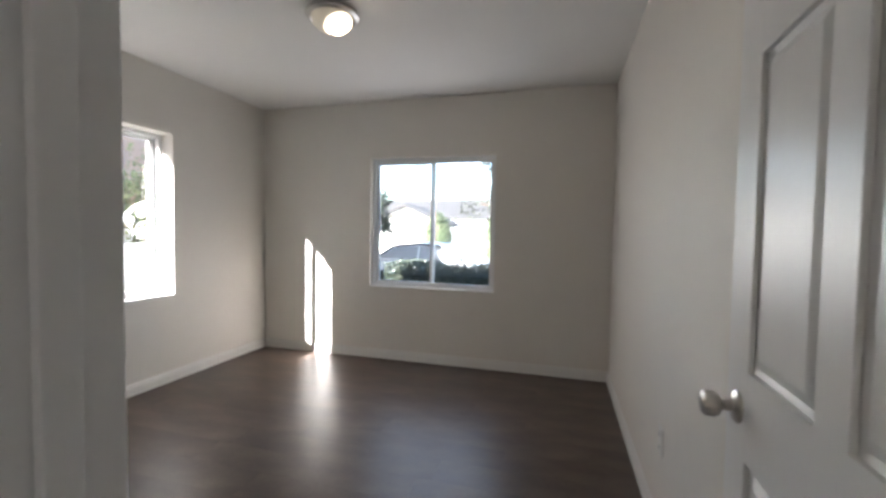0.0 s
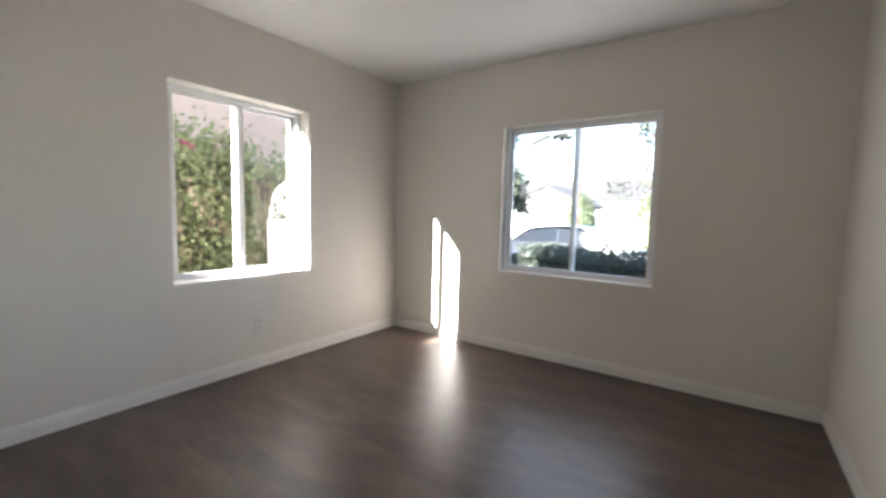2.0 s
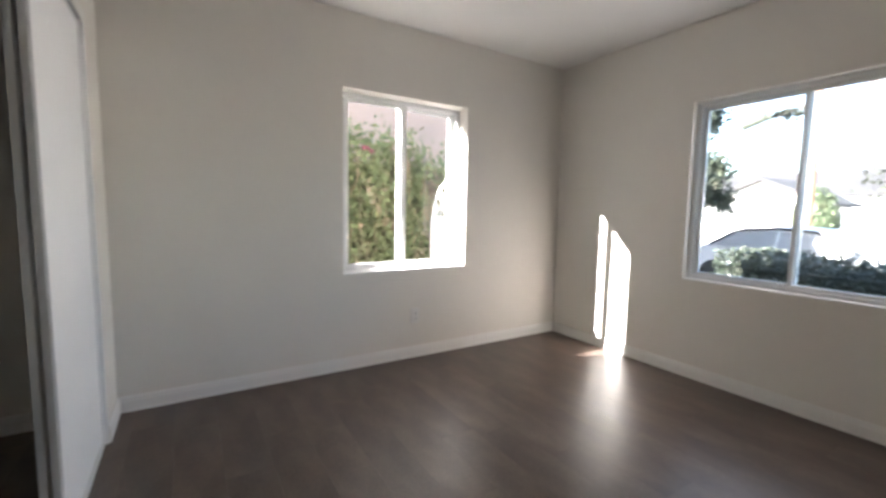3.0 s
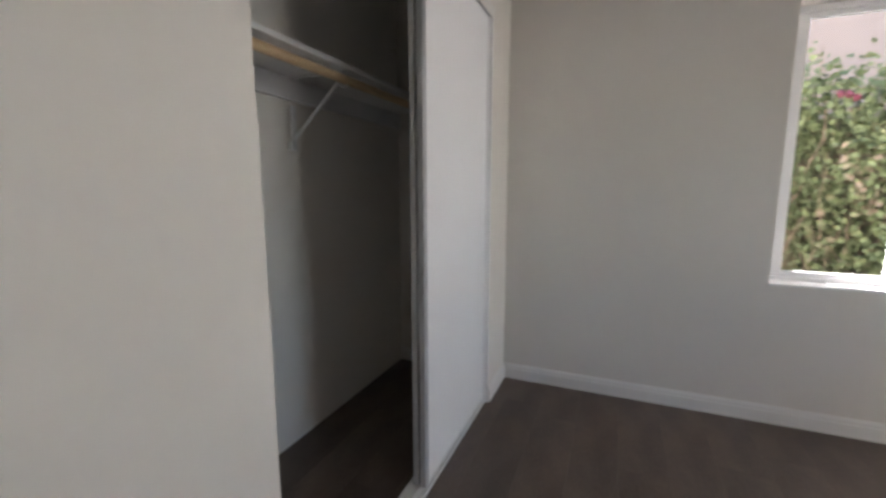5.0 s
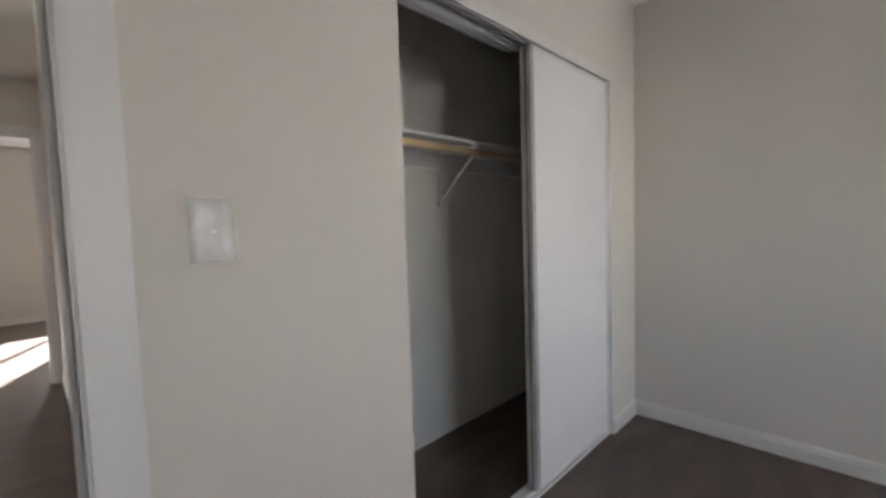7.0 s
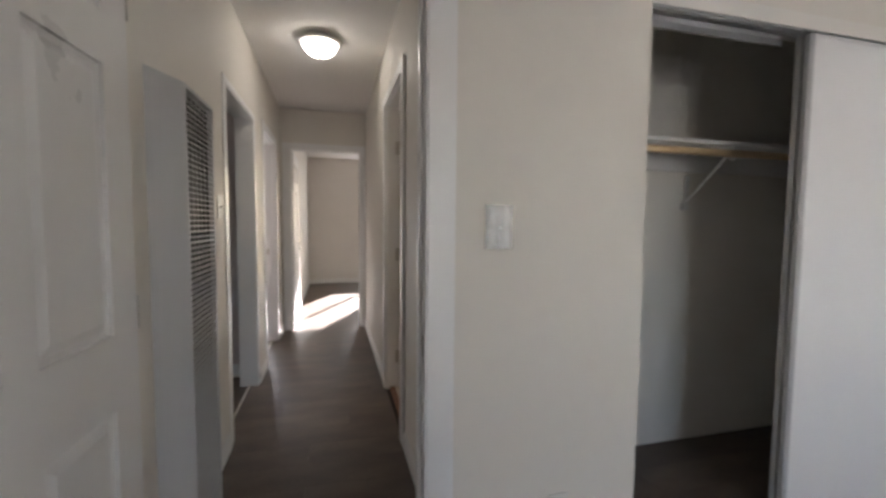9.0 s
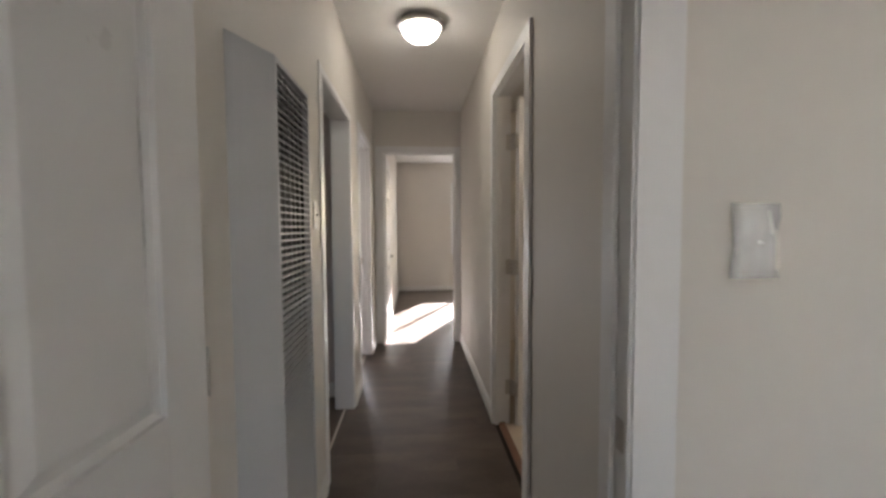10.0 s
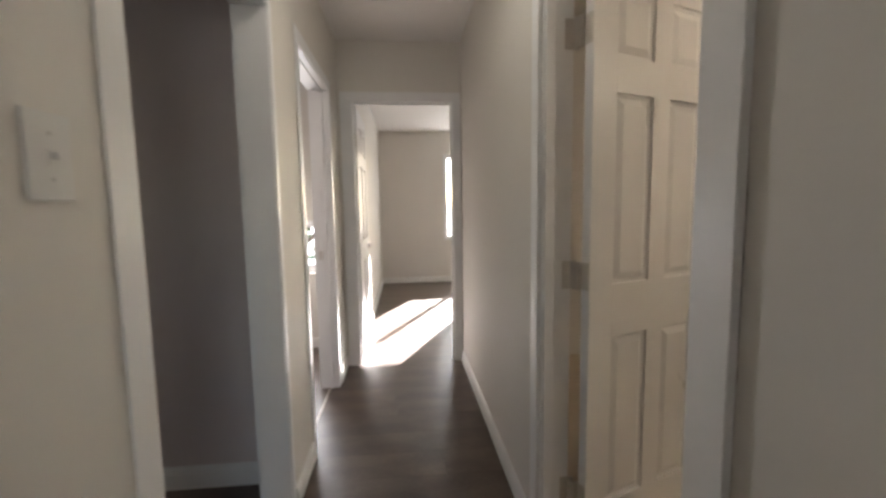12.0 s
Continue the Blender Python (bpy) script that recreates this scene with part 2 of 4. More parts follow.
def thing(name, at, label, category, group="", kind=""):
    ob = new(name)
    ob.empty_display_size = 0.1
    ob.matrix_basis = at if isinstance(at, Matrix) else pose(*at)
    return tagged(ob, label, category, group, kind)


def structure(name, bm, mat, label, category, smooth=False):
    return tagged(solid(name, bm, mat, smooth), label, category, kind="structure")


def wall_x(name, x0, x1, y0, y1, z1, openings, label="", mat=None):
    """A wall that runs along x, with openings (a, b, low, high) through it."""
    bm, at = bmesh.new(), x0
    for a, b, lo, hi in sorted(openings):
        box(bm, at, a, y0, y1, 0, z1)
        if lo > 0:
            box(bm, a, b, y0, y1, 0, lo)
        if hi < z1:
            box(bm, a, b, y0, y1, hi, z1)
        at = b
    box(bm, at, x1, y0, y1, 0, z1)
    bmesh.ops.remove_doubles(bm, verts=bm.verts[:], dist=1e-5)
    return structure(name, bm, mat or WALL, label or "smooth greige painted interior wall", "wall")


def wall_y(name, x0, x1, y0, y1, z1, openings, label="", mat=None):
    """A wall that runs along y, with openings (a, b, low, high) through it."""
    bm, at = bmesh.new(), y0
    for a, b, lo, hi in sorted(openings):
        box(bm, x0, x1, at, a, 0, z1)
        if lo > 0:
            box(bm, x0, x1, a, b, 0, lo)
        if hi < z1:
            box(bm, x0, x1, a, b, hi, z1)
        at = b
    box(bm, x0, x1, at, y1, 0, z1)
    bmesh.ops.remove_doubles(bm, verts=bm.verts[:], dist=1e-5)
    return structure(name, bm, mat or WALL, label or "smooth greige painted interior wall", "wall")


# ---------------------------------------------------------------- plan
W, E, N, S = -2.962, 0.392, 3.920, 0.585    # bedroom faces
HW, HE = -0.540, 0.372                      # hall faces
SB = 0.475                                  # hall side of the bedroom's south wall
END = -3.11                                 # hall's end wall
H = 2.435
FARY = -6.70
CB = -0.115                                 # closet's back wall
WA = (1.853, 2.865, 0.681, 1.946)           # west window: y0, y1, z0, z1
WB = (-1.768, -0.573, 0.685, 1.907)         # north window: x0, x1, z0, z1
DX0, DX1 = -0.426, 0.352                    # bedroom doorway, clear
CX0, CX1, CZ = -2.620, -1.168, 1.946        # closet opening
O1 = (-1.51, -0.707, 1.930)                  # cased opening off the hall
O2 = (-2.71, -1.955, 1.965)                   # second doorway off the hall
OB = (-1.225, -0.508, 2.01)                   # bathroom doorway, clear
FX0, FX1, FZ = -0.475, 0.265, 2.000         # doorway at the hall's end, clear
FW = (-1.835, -0.745, 0.69, 2.080)             # far room's window
HT = 0.095                                  # thickness of the hall's west wall
J = 0.02                                    # jamb board

wall_y("wall_west", W - 0.18, W, FARY - 0.16, N + 0.16, H, [(*WA[:2], *WA[2:])])
wall_x("wall_north", W, 3.4, N, N + 0.16, H, [WB])
wall_y("wall_bedroom_east", E, E + 0.11, S, N, H, [])
wall_x("wall_bedroom_south", W, E + 0.11, SB, S, H, [(CX0, CX1, 0, CZ), (DX0 - J, DX1 + J, 0, 2.02 + J)])
wall_y("wall_closet_side", -1.10, -0.99, CB, SB, H, [])
wall_x("wall_closet_back", W, HW - HT, CB - 0.11, CB, H, [], "off-white closet back wall, paint lightened for missing bounce light", CLOSETIN)
wall_y("wall_hall_west", HW - HT, HW, END, SB, H, [(OB[0] - J, OB[1] + J, 0, OB[2] + J)])
wall_y("wall_hall_east", HE, HE + 0.11, END, SB, H, [(O1[0] - J, O1[1] + J, 0, O1[2] + J), (O2[0] - J, O2[1] + J, 0, O2[2] + J)])
wall_x("wall_hall_end", W, HE + 0.11, END - 0.11, END, H, [(FX0 - J, FX1 + J, 0, FZ + J)])
wall_x("wall_far_south", W, 0.39, FARY - 0.16, FARY, H, [FW])
wall_y("wall_far_east", 0.28, 0.39, FARY, END - 0.11, H, [])
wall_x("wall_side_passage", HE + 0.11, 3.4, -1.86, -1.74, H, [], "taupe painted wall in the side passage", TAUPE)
wall_x("wall_side_room_south", 0.39, 3.4, -3.76, -3.6, H, [(0.58, 1.25, 0.66, 1.12)])
# its opening is out of view, added to let light into the passage
wall_y("wall_east", 3.4, 3.56, -3.76, N + 0.16, H, [(-0.85, -0.25, 1.15, 1.75)])

structure("ceiling", boxes((W - 0.18, 3.56, -3.76, N + 0.16, H, H + 0.15), (W - 0.18, 0.39, FARY - 0.16, -3.76, H, H + 0.15)), CEIL, "smooth off-white painted ceiling", "ceiling")
floor = structure("floor", boxes((W - 0.18, 3.56, -3.76, N + 0.16, -0.2, -0.012), (W - 0.18, 0.39, FARY - 0.16, -3.76, -0.2, -0.012)), SUBFLOOR, "dark brown wood-look laminate plank floor", "floor")
structure("bathroom_floor", boxes((W, HW - 0.045, END, CB - 0.11, -0.012, 0.002)), TILE, "cream bathroom floor tile", "floor")


# ---------------------------------------------------------------- trim
def baseboard(x0, y0, x1, y1, side, height=0.088):
    """A moulded skirting along a wall from (x0, y0) to (x1, y1); side: the way into the room."""
    bm = bmesh.new()
    d = Vector((x1 - x0, y1 - y0, 0))
    s = Vector((*side, 0))
    prof = ((0.0, 0.0), (0.013, 0.0), (0.013, height * 0.68), (0.010, height * 0.76), (0.010, height * 0.86), (0.004, height), (0.0, height))
    ends = []
    for base in (Vector((x0, y0, 0)), Vector((x1, y1, 0))):
        ends.append([bm.verts.new(base + s * (o + 0.0005) + Vector((0, 0, z))) for o, z in prof])
    for k in range(len(prof)):
        j = (k + 1) % len(prof)
        bm.faces.new((ends[0][k], ends[0][j], ends[1][j], ends[1][k]))
    bm.faces.new(ends[0][::-1])
    bm.faces.new(ends[1])
    bmesh.ops.recalc_face_normals(bm, faces=bm.faces[:])
    return structure("baseboard", bm, BASEP, "white painted moulded wooden baseboard", "baseboard")


baseboard(W, S, W, N, (1, 0))
baseboard(W + 0.013, N, E, N, (0, -1))
baseboard(E, S + 0.02, E, N - 0.014, (-1, 0))
baseboard(W + 0.013, S, CX0 - 0.004, S, (0, 1))
baseboard(CX1 + 0.004, S, DX0 - 0.092, S, (0, 1))
baseboard(W, CB, W, SB, (1, 0))
baseboard(HW, OB[1] + 0.090, HW, SB, (1, 0))
baseboard(HW, END + 0.02, HW, OB[0] - 0.075, (1, 0))
baseboard(HE, O1[1] + 0.080, HE, -0.20, (-1, 0))
baseboard(HE, O2[1] + 0.06, HE, O1[0] - 0.045, (-1, 0))
baseboard(HE, END + 0.02, HE, O2[0] - 0.062, (-1, 0))
baseboard(HE + 0.125, -1.74, 3.4, -1.74, (0, 1), 0.10)
baseboard(W, FARY, 0.28, FARY, (0, 1))
baseboard(0.28, FARY + 0.014, 0.28, END - 0.13, (-1, 0))
baseboard(0.39, -3.6, 3.4, -3.6, (0, 1))


def door_frame(name, m, width, height, depth, casings, stop=0.0, cw=0.062, label="white painted door frame with flat casing"):
    """Jambs and head round a clear opening of width x height, local x across, y through the wall (0 to depth).
    casings: sides (0: at y=0, 1: at y=depth) that carry a casing, with the widths at the two ends."""
    t = thing(name, m, label, "door frame", kind="structure")
    part("jamb", boxes((-J, 0, -0.001, depth + 0.001, 0, height + J), bevel=0.0015), TRIM, t)
    part("jamb", boxes((width, width + J, -0.001, depth + 0.001, 0, height + J), bevel=0.0015), TRIM, t)
    part("head", boxes((0, width, -0.001, depth + 0.001, height, height + J), bevel=0.0015), TRIM, t)
    if stop:
        for x0, x1 in ((0, 0.011), (width - 0.011, width)):
            part("stop", boxes((x0, x1, stop, stop + 0.032, 0, height), bevel=0.002), TRIM, t)
        part("stop", boxes((0.011, width - 0.011, stop, stop + 0.032, height - 0.011, height), bevel=0.002), TRIM, t)
    for side, wl, wr in casings:
        y0, y1 = (-0.016, -0.0012) if side == 0 else (depth + 0.0012, depth + 0.0065)
        if wl:
            part("casing", boxes((-wl - 0.006, -0.006, y0, y1, 0, height + 0.006), bevel=0.002), TRIM, t)
        if wr:
            part("casing", boxes((width + 0.006, width + wr + 0.006, y0, y1, 0, height + 0.006), bevel=0.002), TRIM, t)
        part("casing", boxes((-wl - 0.006, width + wr + 0.006, y0, y1, height + 0.0065, height + cw + 0.0065), bevel=0.002), TRIM, t)
    return t


frame_bed = door_frame("door_frame_1", (DX0, SB, 0), DX1 - DX0, 2.02, S - SB, [(1, 0.082, 0.02), (0, 0.07, 0.0)], stop=0.035)
part("strike_plate", boxes((0.0005, 0.002, 0.072, 0.100, 0.82, 0.88)), NICKEL, frame_bed, "small nickel strike plate")
# along y: local x runs towards +y when turned by 90 degrees, local y towards -x
frame_bath = door_frame("door_frame_2", pose(HW, OB[0], 0, 0, 0, 90), OB[1] - OB[0], OB[2], HT, [(0, 0.066, 0.080), (1, 0.0, 0.06)], stop=0.004)


def hinge_plates(parent, x, s, y0, y1, knuckle):
    """Three nickel hinge plates on a jamb face, with their knuckles beside it."""
    for z in (0.235, 0.985, 1.74):
        bm = boxes((min(x, x + s * 0.0025), max(x, x + s * 0.0025), y0, y1, z - 0.046, z + 0.046))
        lathe(bm, [(0.0, z - 0.048), (0.0065, z - 0.048), (0.0065, z + 0.048), (0.0, z + 0.048)], 12, "z", (x + s * 0.008, knuckle, 0))
        part("hinge_plate", bm, NICKEL, parent, "nickel butt hinge plate")


hinge_plates(frame_bath, 0.0005, 1, HT - 0.028, HT + 0.002, HT + 0.010)
door_frame("door_frame_3", pose(HE + 0.11, O1[0], 0, 0, 0, 90), O1[1] - O1[0], O1[2], 0.11, [(1, 0.035, 0.070), (0, 0.035, 0.035)], cw=0.035, label="white painted cased opening with no door")
frame_two = door_frame("door_frame_4", pose(HE + 0.11, O2[0], 0, 0, 0, 90), O2[1] - O2[0], O2[2], 0.11, [(1, 0.058, 0.058), (0, 0.058, 0.058)], stop=0.045)
part("strike_plate", boxes((0.0005, 0.002, 0.012, 0.04, 0.88, 0.94)), NICKEL, frame_two, "small nickel strike plate")
frame_far = door_frame("door_frame_5", (FX0, END - 0.11, 0), FX1 - FX0, FZ, 0.11, [(1, 0.056, 0.083), (0, 0.06, 0.0)], stop=0.04)
hinge_plates(frame_far, FX1 - FX0 - 0.0005, -1, -0.002, 0.036, -0.009)

for y0, y1 in (O1[:2], O2[:2]):
    structure("threshold", boxes((HE + 0.052, HE + 0.066, y0 + 0.001, y1 - 0.001, 0.0005, 0.006), bevel=0.002), STRIP, "pale metal floor transition strip", "threshold")
structure("threshold", boxes((HW - 0.062, HW - 0.022, OB[0] + 0.001, OB[1] - 0.001, 0.0025, 0.014), bevel=0.003), POLEM, "brown wooden bathroom threshold strip", "threshold")


# ---------------------------------------------------------------- doors
PANEL_Z = ((0.20, 0.78), (0.955, 1.558), (1.67, 1.865))


def raised_panel(bm, x0, x1, z0, z1, half):
    """A raised and fielded door panel, on both faces, in a leaf whose middle plane is y=0."""
    for s in (-1, 1):
        loops = []
        for inset, depth in ((0.0, half - 0.010), (0.012, half - 0.013), (0.034, half - 0.003), (0.036, half - 0.003)):
            loops.append([bm.verts.new((x, s * depth, z)) for x, z in ((x0 + inset, z0 + inset), (x1 - inset, z0 + inset), (x1 - inset, z1 - inset), (x0 + inset, z1 - inset))])
        for a, b in zip(loops, loops[1:]):
            for k in range(4):
                bm.faces.new((a[k], a[(k + 1) % 4], b[(k + 1) % 4], b[k]))
        bm.faces.new(loops[-1])
    bmesh.ops.recalc_face_normals(bm, faces=bm.faces[:])


def panel_door(name, m, width, height, knob_sides, label, lever=False, hinge_side=-1, jamb_plate=True):
    """A six-panel leaf, hinge edge at local x=0, middle plane y=0, bottom 12 mm off the floor."""
    t = thing(name, m, label, "door", kind="structure")
    half, st, mid = 0.0175, 0.108 if width > 0.65 else 0.100, 0.078
    pw = (width - 2 * st - mid) / 2
    cols = ((st, st + pw), (st + pw + mid, width - st))
    bm = bmesh.new()
    box(bm, 0, st, -half, half, 0.012, height, bevel=0.002)
    box(bm, width - st, width, -half, half, 0.012, height, bevel=0.002)
    rails = (0.012, PANEL_Z[0][0]), (PANEL_Z[0][1], PANEL_Z[1][0]), (PANEL_Z[1][1], PANEL_Z[2][0]), (PANEL_Z[2][1], height)
    for a, b in rails:
        box(bm, st, width - st, -half, half, a, b)
    for a, b in PANEL_Z:
        box(bm, st + pw, st + pw + mid, -half, half, a, b)
    part("leaf", bm, DOORW, t)
    for x0, x1 in cols:
        for z0, z1 in PANEL_Z:
            pb = bmesh.new()
            raised_panel(pb, x0, x1, z0, z1, half)
            part("panel", pb, DOORW, t)
    for s in knob_sides:
        kb = bmesh.new()
        kx = width - 0.062
        lathe(kb, [(0.0, s * half), (0.033, s * half), (0.033, s * (half + 0.004)), (0.026, s * (half + 0.009)), (0.012, s * (half + 0.011)), (0.011, s * (half + 0.026)), (0.013, s * (half + 0.030))], 28, "y", (kx, 0, 0.872))
        knob = part("knob" if not lever else "lever_handle", kb, NICKEL, t, "satin nickel door knob" if not lever else "satin nickel lever handle", smooth=True)
        gb = bmesh.new()
        if lever:
            box(gb, kx - 0.11, kx + 0.012, s * (half + 0.03) - 0.006, s * (half + 0.03) + 0.006, 0.864, 0.880, bevel=0.004)
        else:
            lathe(gb, [(0.013, s * (half + 0.028)), (0.022, s * (half + 0.034)), (0.0265, s * (half + 0.044)), (0.0265, s * (half + 0.054)), (0.024, s * (half + 0.062)), (0.016, s * (half + 0.066)), (0.0, s * (half + 0.0665))], 12, "y", (kx, 0, 0.872))
        part("grip", gb, NICKEL, knob)
    lp = boxes((width - 0.0005, width + 0.0015, -0.012, 0.012, 0.842, 0.902))
    part("latch_plate", lp, NICKEL, t, "nickel latch plate")
    for z in (0.235, 0.985, 1.74):
        hb = bmesh.new()
        lathe(hb, [(0.0, z - 0.046), (0.0055, z - 0.046), (0.0055, z + 0.046), (0.0, z + 0.046)], 12, "z", (-0.006, hinge_side * (half + 0.005), 0))
        box(hb, -0.0022, -0.0002, -half + 0.002, half + 0.004, z - 0.044, z + 0.044)
        if jamb_plate:
            box(hb, -0.014, -0.0125, hinge_side * (half + 0.004) - 0.0, hinge_side * (half + 0.004) + 0.036, z - 0.044, z + 0.044)
        part("hinge", hb, NICKEL, t, "nickel butt hinge")
    return t


# bedroom leaf stands open along the east wall; its hinge edge is at the doorway's east jamb
panel_door("door_1", pose(0.3270, 0.548, 0, 0, 0, 87.7), 0.760, 2.005, (1,), "white six-panel interior door standing wide open against the wall", jamb_plate=False)
panel_door("door_2", pose(HW - HT - 0.030, OB[0] + 0.050, 0, 0, 0, 200), 0.61, 2.0, (-1,), "white six-panel bathroom door standing open", hinge_side=1)
panel_door("door_3", pose(FX1 + 0.003, END - 0.128, 0, 0, 0, -90), 0.73, 1.995, (-1,), "white six-panel door standing open against the wall", lever=True, hinge_side=1)


# ---------------------------------------------------------------- windows
def sliding_window(name, m, width, z0, z1, label, depth=0.07, ring=0.034, sash=0.030, slider=0, rail=0.030):
    """A two-light sliding window: local x across, y towards the outside, x from 0 to width. slider: the light that runs on the room side."""
    t = thing(name, m, label, "window", kind="structure")
    fr = part("window_frame", boxes((0, ring, 0, depth, z0, z1), (width - ring, width, 0, depth, z0, z1), (ring, width - ring, 0, depth, z0, z0 + ring), (ring, width - ring, 0, depth, z1 - ring, z1), bevel=0.003), VINYL, t)
    part("track", boxes((ring, width - ring, 0.006, 0.010, z0 + ring, z0 + ring + 0.012), (ring, width - ring, 0.034, 0.038, z0 + ring, z0 + ring + 0.010)), VINYL, t)
    mid = width / 2
    for i, (a, b) in enumerate(((ring, mid + sash / 2 + 0.006), (mid - sash / 2 - 0.006, width - ring))):
        y = 0.012 if i == slider else 0.042
        lo, hi = z0 + ring + 0.001, z1 - ring - 0.001
        a, b = a + 0.001, b - 0.001
        sh = part("sash", boxes((a, a + sash, y, y + 0.022, lo, hi), (b - sash, b, y, y + 0.022, lo, hi), (a + sash, b - sash, y, y + 0.022, lo, lo + rail), (a + sash, b - sash, y, y + 0.022, hi - rail, hi), bevel=0.002), VINYL, t)
        pane = part("pane", boxes((a + sash - 0.004, b - sash + 0.004, y + 0.009, y + 0.013, lo + rail - 0.004, hi - rail + 0.004)), GLASS, sh, "clear window glass")
        pane.visible_shadow = False
        if i == slider:
            x = b - sash / 2 if i == 0 else a + sash / 2
            zc = (z0 + z1) / 2
            part("latch", boxes((x - 0.008, x + 0.008, y - 0.005, y + 0.001, zc - 0.03, zc + 0.03), bevel=0.003), VINYL, sh, "white sash latch")
    return t


# west: local x runs along +y, outside is -x
sliding_window("window_1", pose(W - 0.108, WA[0], 0, 0, 0, 90), WA[1] - WA[0], WA[2] + 0.002, WA[3] - 0.002, "white vinyl two-light sliding window in a plastered reveal", ring=0.028, sash=0.048, slider=0, rail=0.024)
sliding_window("window_2", pose(WB[0], N + 0.05, 0), WB[1] - WB[0], WB[2] + 0.002, WB[3] - 0.002, "white vinyl two-light sliding window facing the street", sash=0.022, ring=0.03, slider=1, rail=0.022)
sliding_window("window_3", pose(FW[1], FARY - 0.05, 0, 0, 0, 180), FW[1] - FW[0], FW[2], FW[3], "white vinyl sliding window in the far room")
sliding_window("window_4", pose(1.25, -3.65, 0, 0, 0, 180), 0.67, 0.66, 1.12, "small white vinyl sliding window in the side room")
# added window, never in view; goes with the passage's extra lamp
sliding_window("unseen_window", pose(3.47, -0.25, 0, 0, 0, -90), 0.6, 1.15, 1.75, "unseen small sliding window added to light the room off the hall")
structure("window_sill", boxes((W - 0.107, W + 0.004, WA[0] + 0.001, WA[1] - 0.001, WA[2] + 0.0005, WA[2] + 0.012), bevel=0.003), TRIM, "white painted window sill", "window sill")
structure("window_sill", boxes((WB[0] + 0.001, WB[1] - 0.001, N - 0.004, N + 0.049, WB[2] + 0.0005, WB[2] + 0.012), bevel=0.003), TRIM, "white painted window sill", "window sill")


# ---------------------------------------------------------------- ceiling lamps
def dome_lamp(at, glass, label, r=0.165):
    t = thing("ceiling_lamp", at, label, "ceiling lamp", "dome ceiling lamps")
    bm = bmesh.new()
    lathe(bm, [(0.02, 0.0), (r * 0.86, 0.0), (r * 0.98, -0.012), (r, -0.022), (r * 0.99, -0.032), (r * 0.86, -0.040), (r * 0.79, -0.032), (0.02, -0.026)], 48)
    part("rim", bm, NICKEL, t, "brushed nickel rim", smooth=True)
    bm = bmesh.new()
    lathe(bm, [(r * 0.785 * math.cos(a), -0.031 - 0.086 * math.sin(a)) for a in (math.radians(d) for d in range(0, 90, 8))], 48)
    part("glass_dome", bm, glass, t, "lit frosted glass dome", smooth=True)
    bm = bmesh.new()
    lathe(bm, [(0.004, -0.112), (0.010, -0.118), (0.011, -0.125), (0.006, -0.132), (0.0, -0.134)], 16)
    part("finial", bm, NICKEL, t, "nickel finial", smooth=True)
    return t


dome_lamp((LAMP_BED[0], LAMP_BED[1], H), DOME_BED, "lit alabaster dome ceiling lamp with a nickel rim", 0.148)
dome_lamp((LAMP_HALL[0], LAMP_HALL[1], H), DOME_HALL, "lit frosted dome ceiling lamp with a nickel rim in the hall", 0.143)
# fixture out of view, added to give the bathroom and its door warm light
bl = thing("added_bath_lamp", (-2.0, CB - 0.113, 1.98), "unseen warm lamp added on the bathroom wall", "wall lamp")
part("back_plate", boxes((-0.2, 0.2, -0.02, 0.003, -0.05, 0.05), bevel=0.004), NICKEL, bl)
for k in (-0.12, 0.12):
    bm = bmesh.new()
    lathe(bm, [(0.02, 0.05), (0.05, 0.03), (0.06, 0.0), (0.05, -0.03), (0.02, -0.05)], 20, "z", (k, -0.08, 0))
    part("globe", bm, BULB, bl, "lit warm glass globe", smooth=True)


# ---------------------------------------------------------------- closet
closet = thing("sliding_closet_doors", (CX0, S, 0), "pair of white sliding closet doors pushed to one side, half open", "closet door", kind="structure")
wd = 0.735


def closet_panel(x0, y0, label):
    a, b = x0 + 0.013, x0 + wd - 0.020
    d = part("door_panel", boxes((a, b, y0 + 0.006, y0 + 0.022, 0.03, 1.919), bevel=0.001), CLOSETW, closet, label)
    part("stile", boxes((x0, a, y0, y0 + 0.028, 0.022, 1.929), bevel=0.002), VINYL, d)
    part("stile", boxes((b, b + 0.008, y0, y0 + 0.028, 0.022, 1.929), (b + 0.0082, x0 + wd, y0 + 0.003, y0 + 0.025, 0.022, 1.929), bevel=0.0015), CLOSETEDGE, d, "ribbed grey edge pull")
    part("rail", boxes((a, b, y0 + 0.003, y0 + 0.025, 1.919, 1.929)), VINYL, d)
    part("rail", boxes((a, b, y0 + 0.003, y0 + 0.025, 0.022, 0.03)), VINYL, d)


closet_panel(0.0065, -0.040, "flat white sliding door panel")
closet_panel(0.002, -0.073, "flat white sliding door panel behind")
cw = CX1 - CX0
part("top_track", boxes((0.002, cw - 0.002, -0.108, -0.004, 1.936, 1.944), (0.002, cw - 0.002, -0.008, -0.004, 1.931, 1.936), (0.760, cw - 0.002, -0.030, -0.026, 1.922, 1.936), (0.760, cw - 0.002, -0.054, -0.050, 1.922, 1.936), (0.760, cw - 0.002, -0.108, -0.104, 1.910, 1.936)), ALU, closet, "grey aluminium top track")
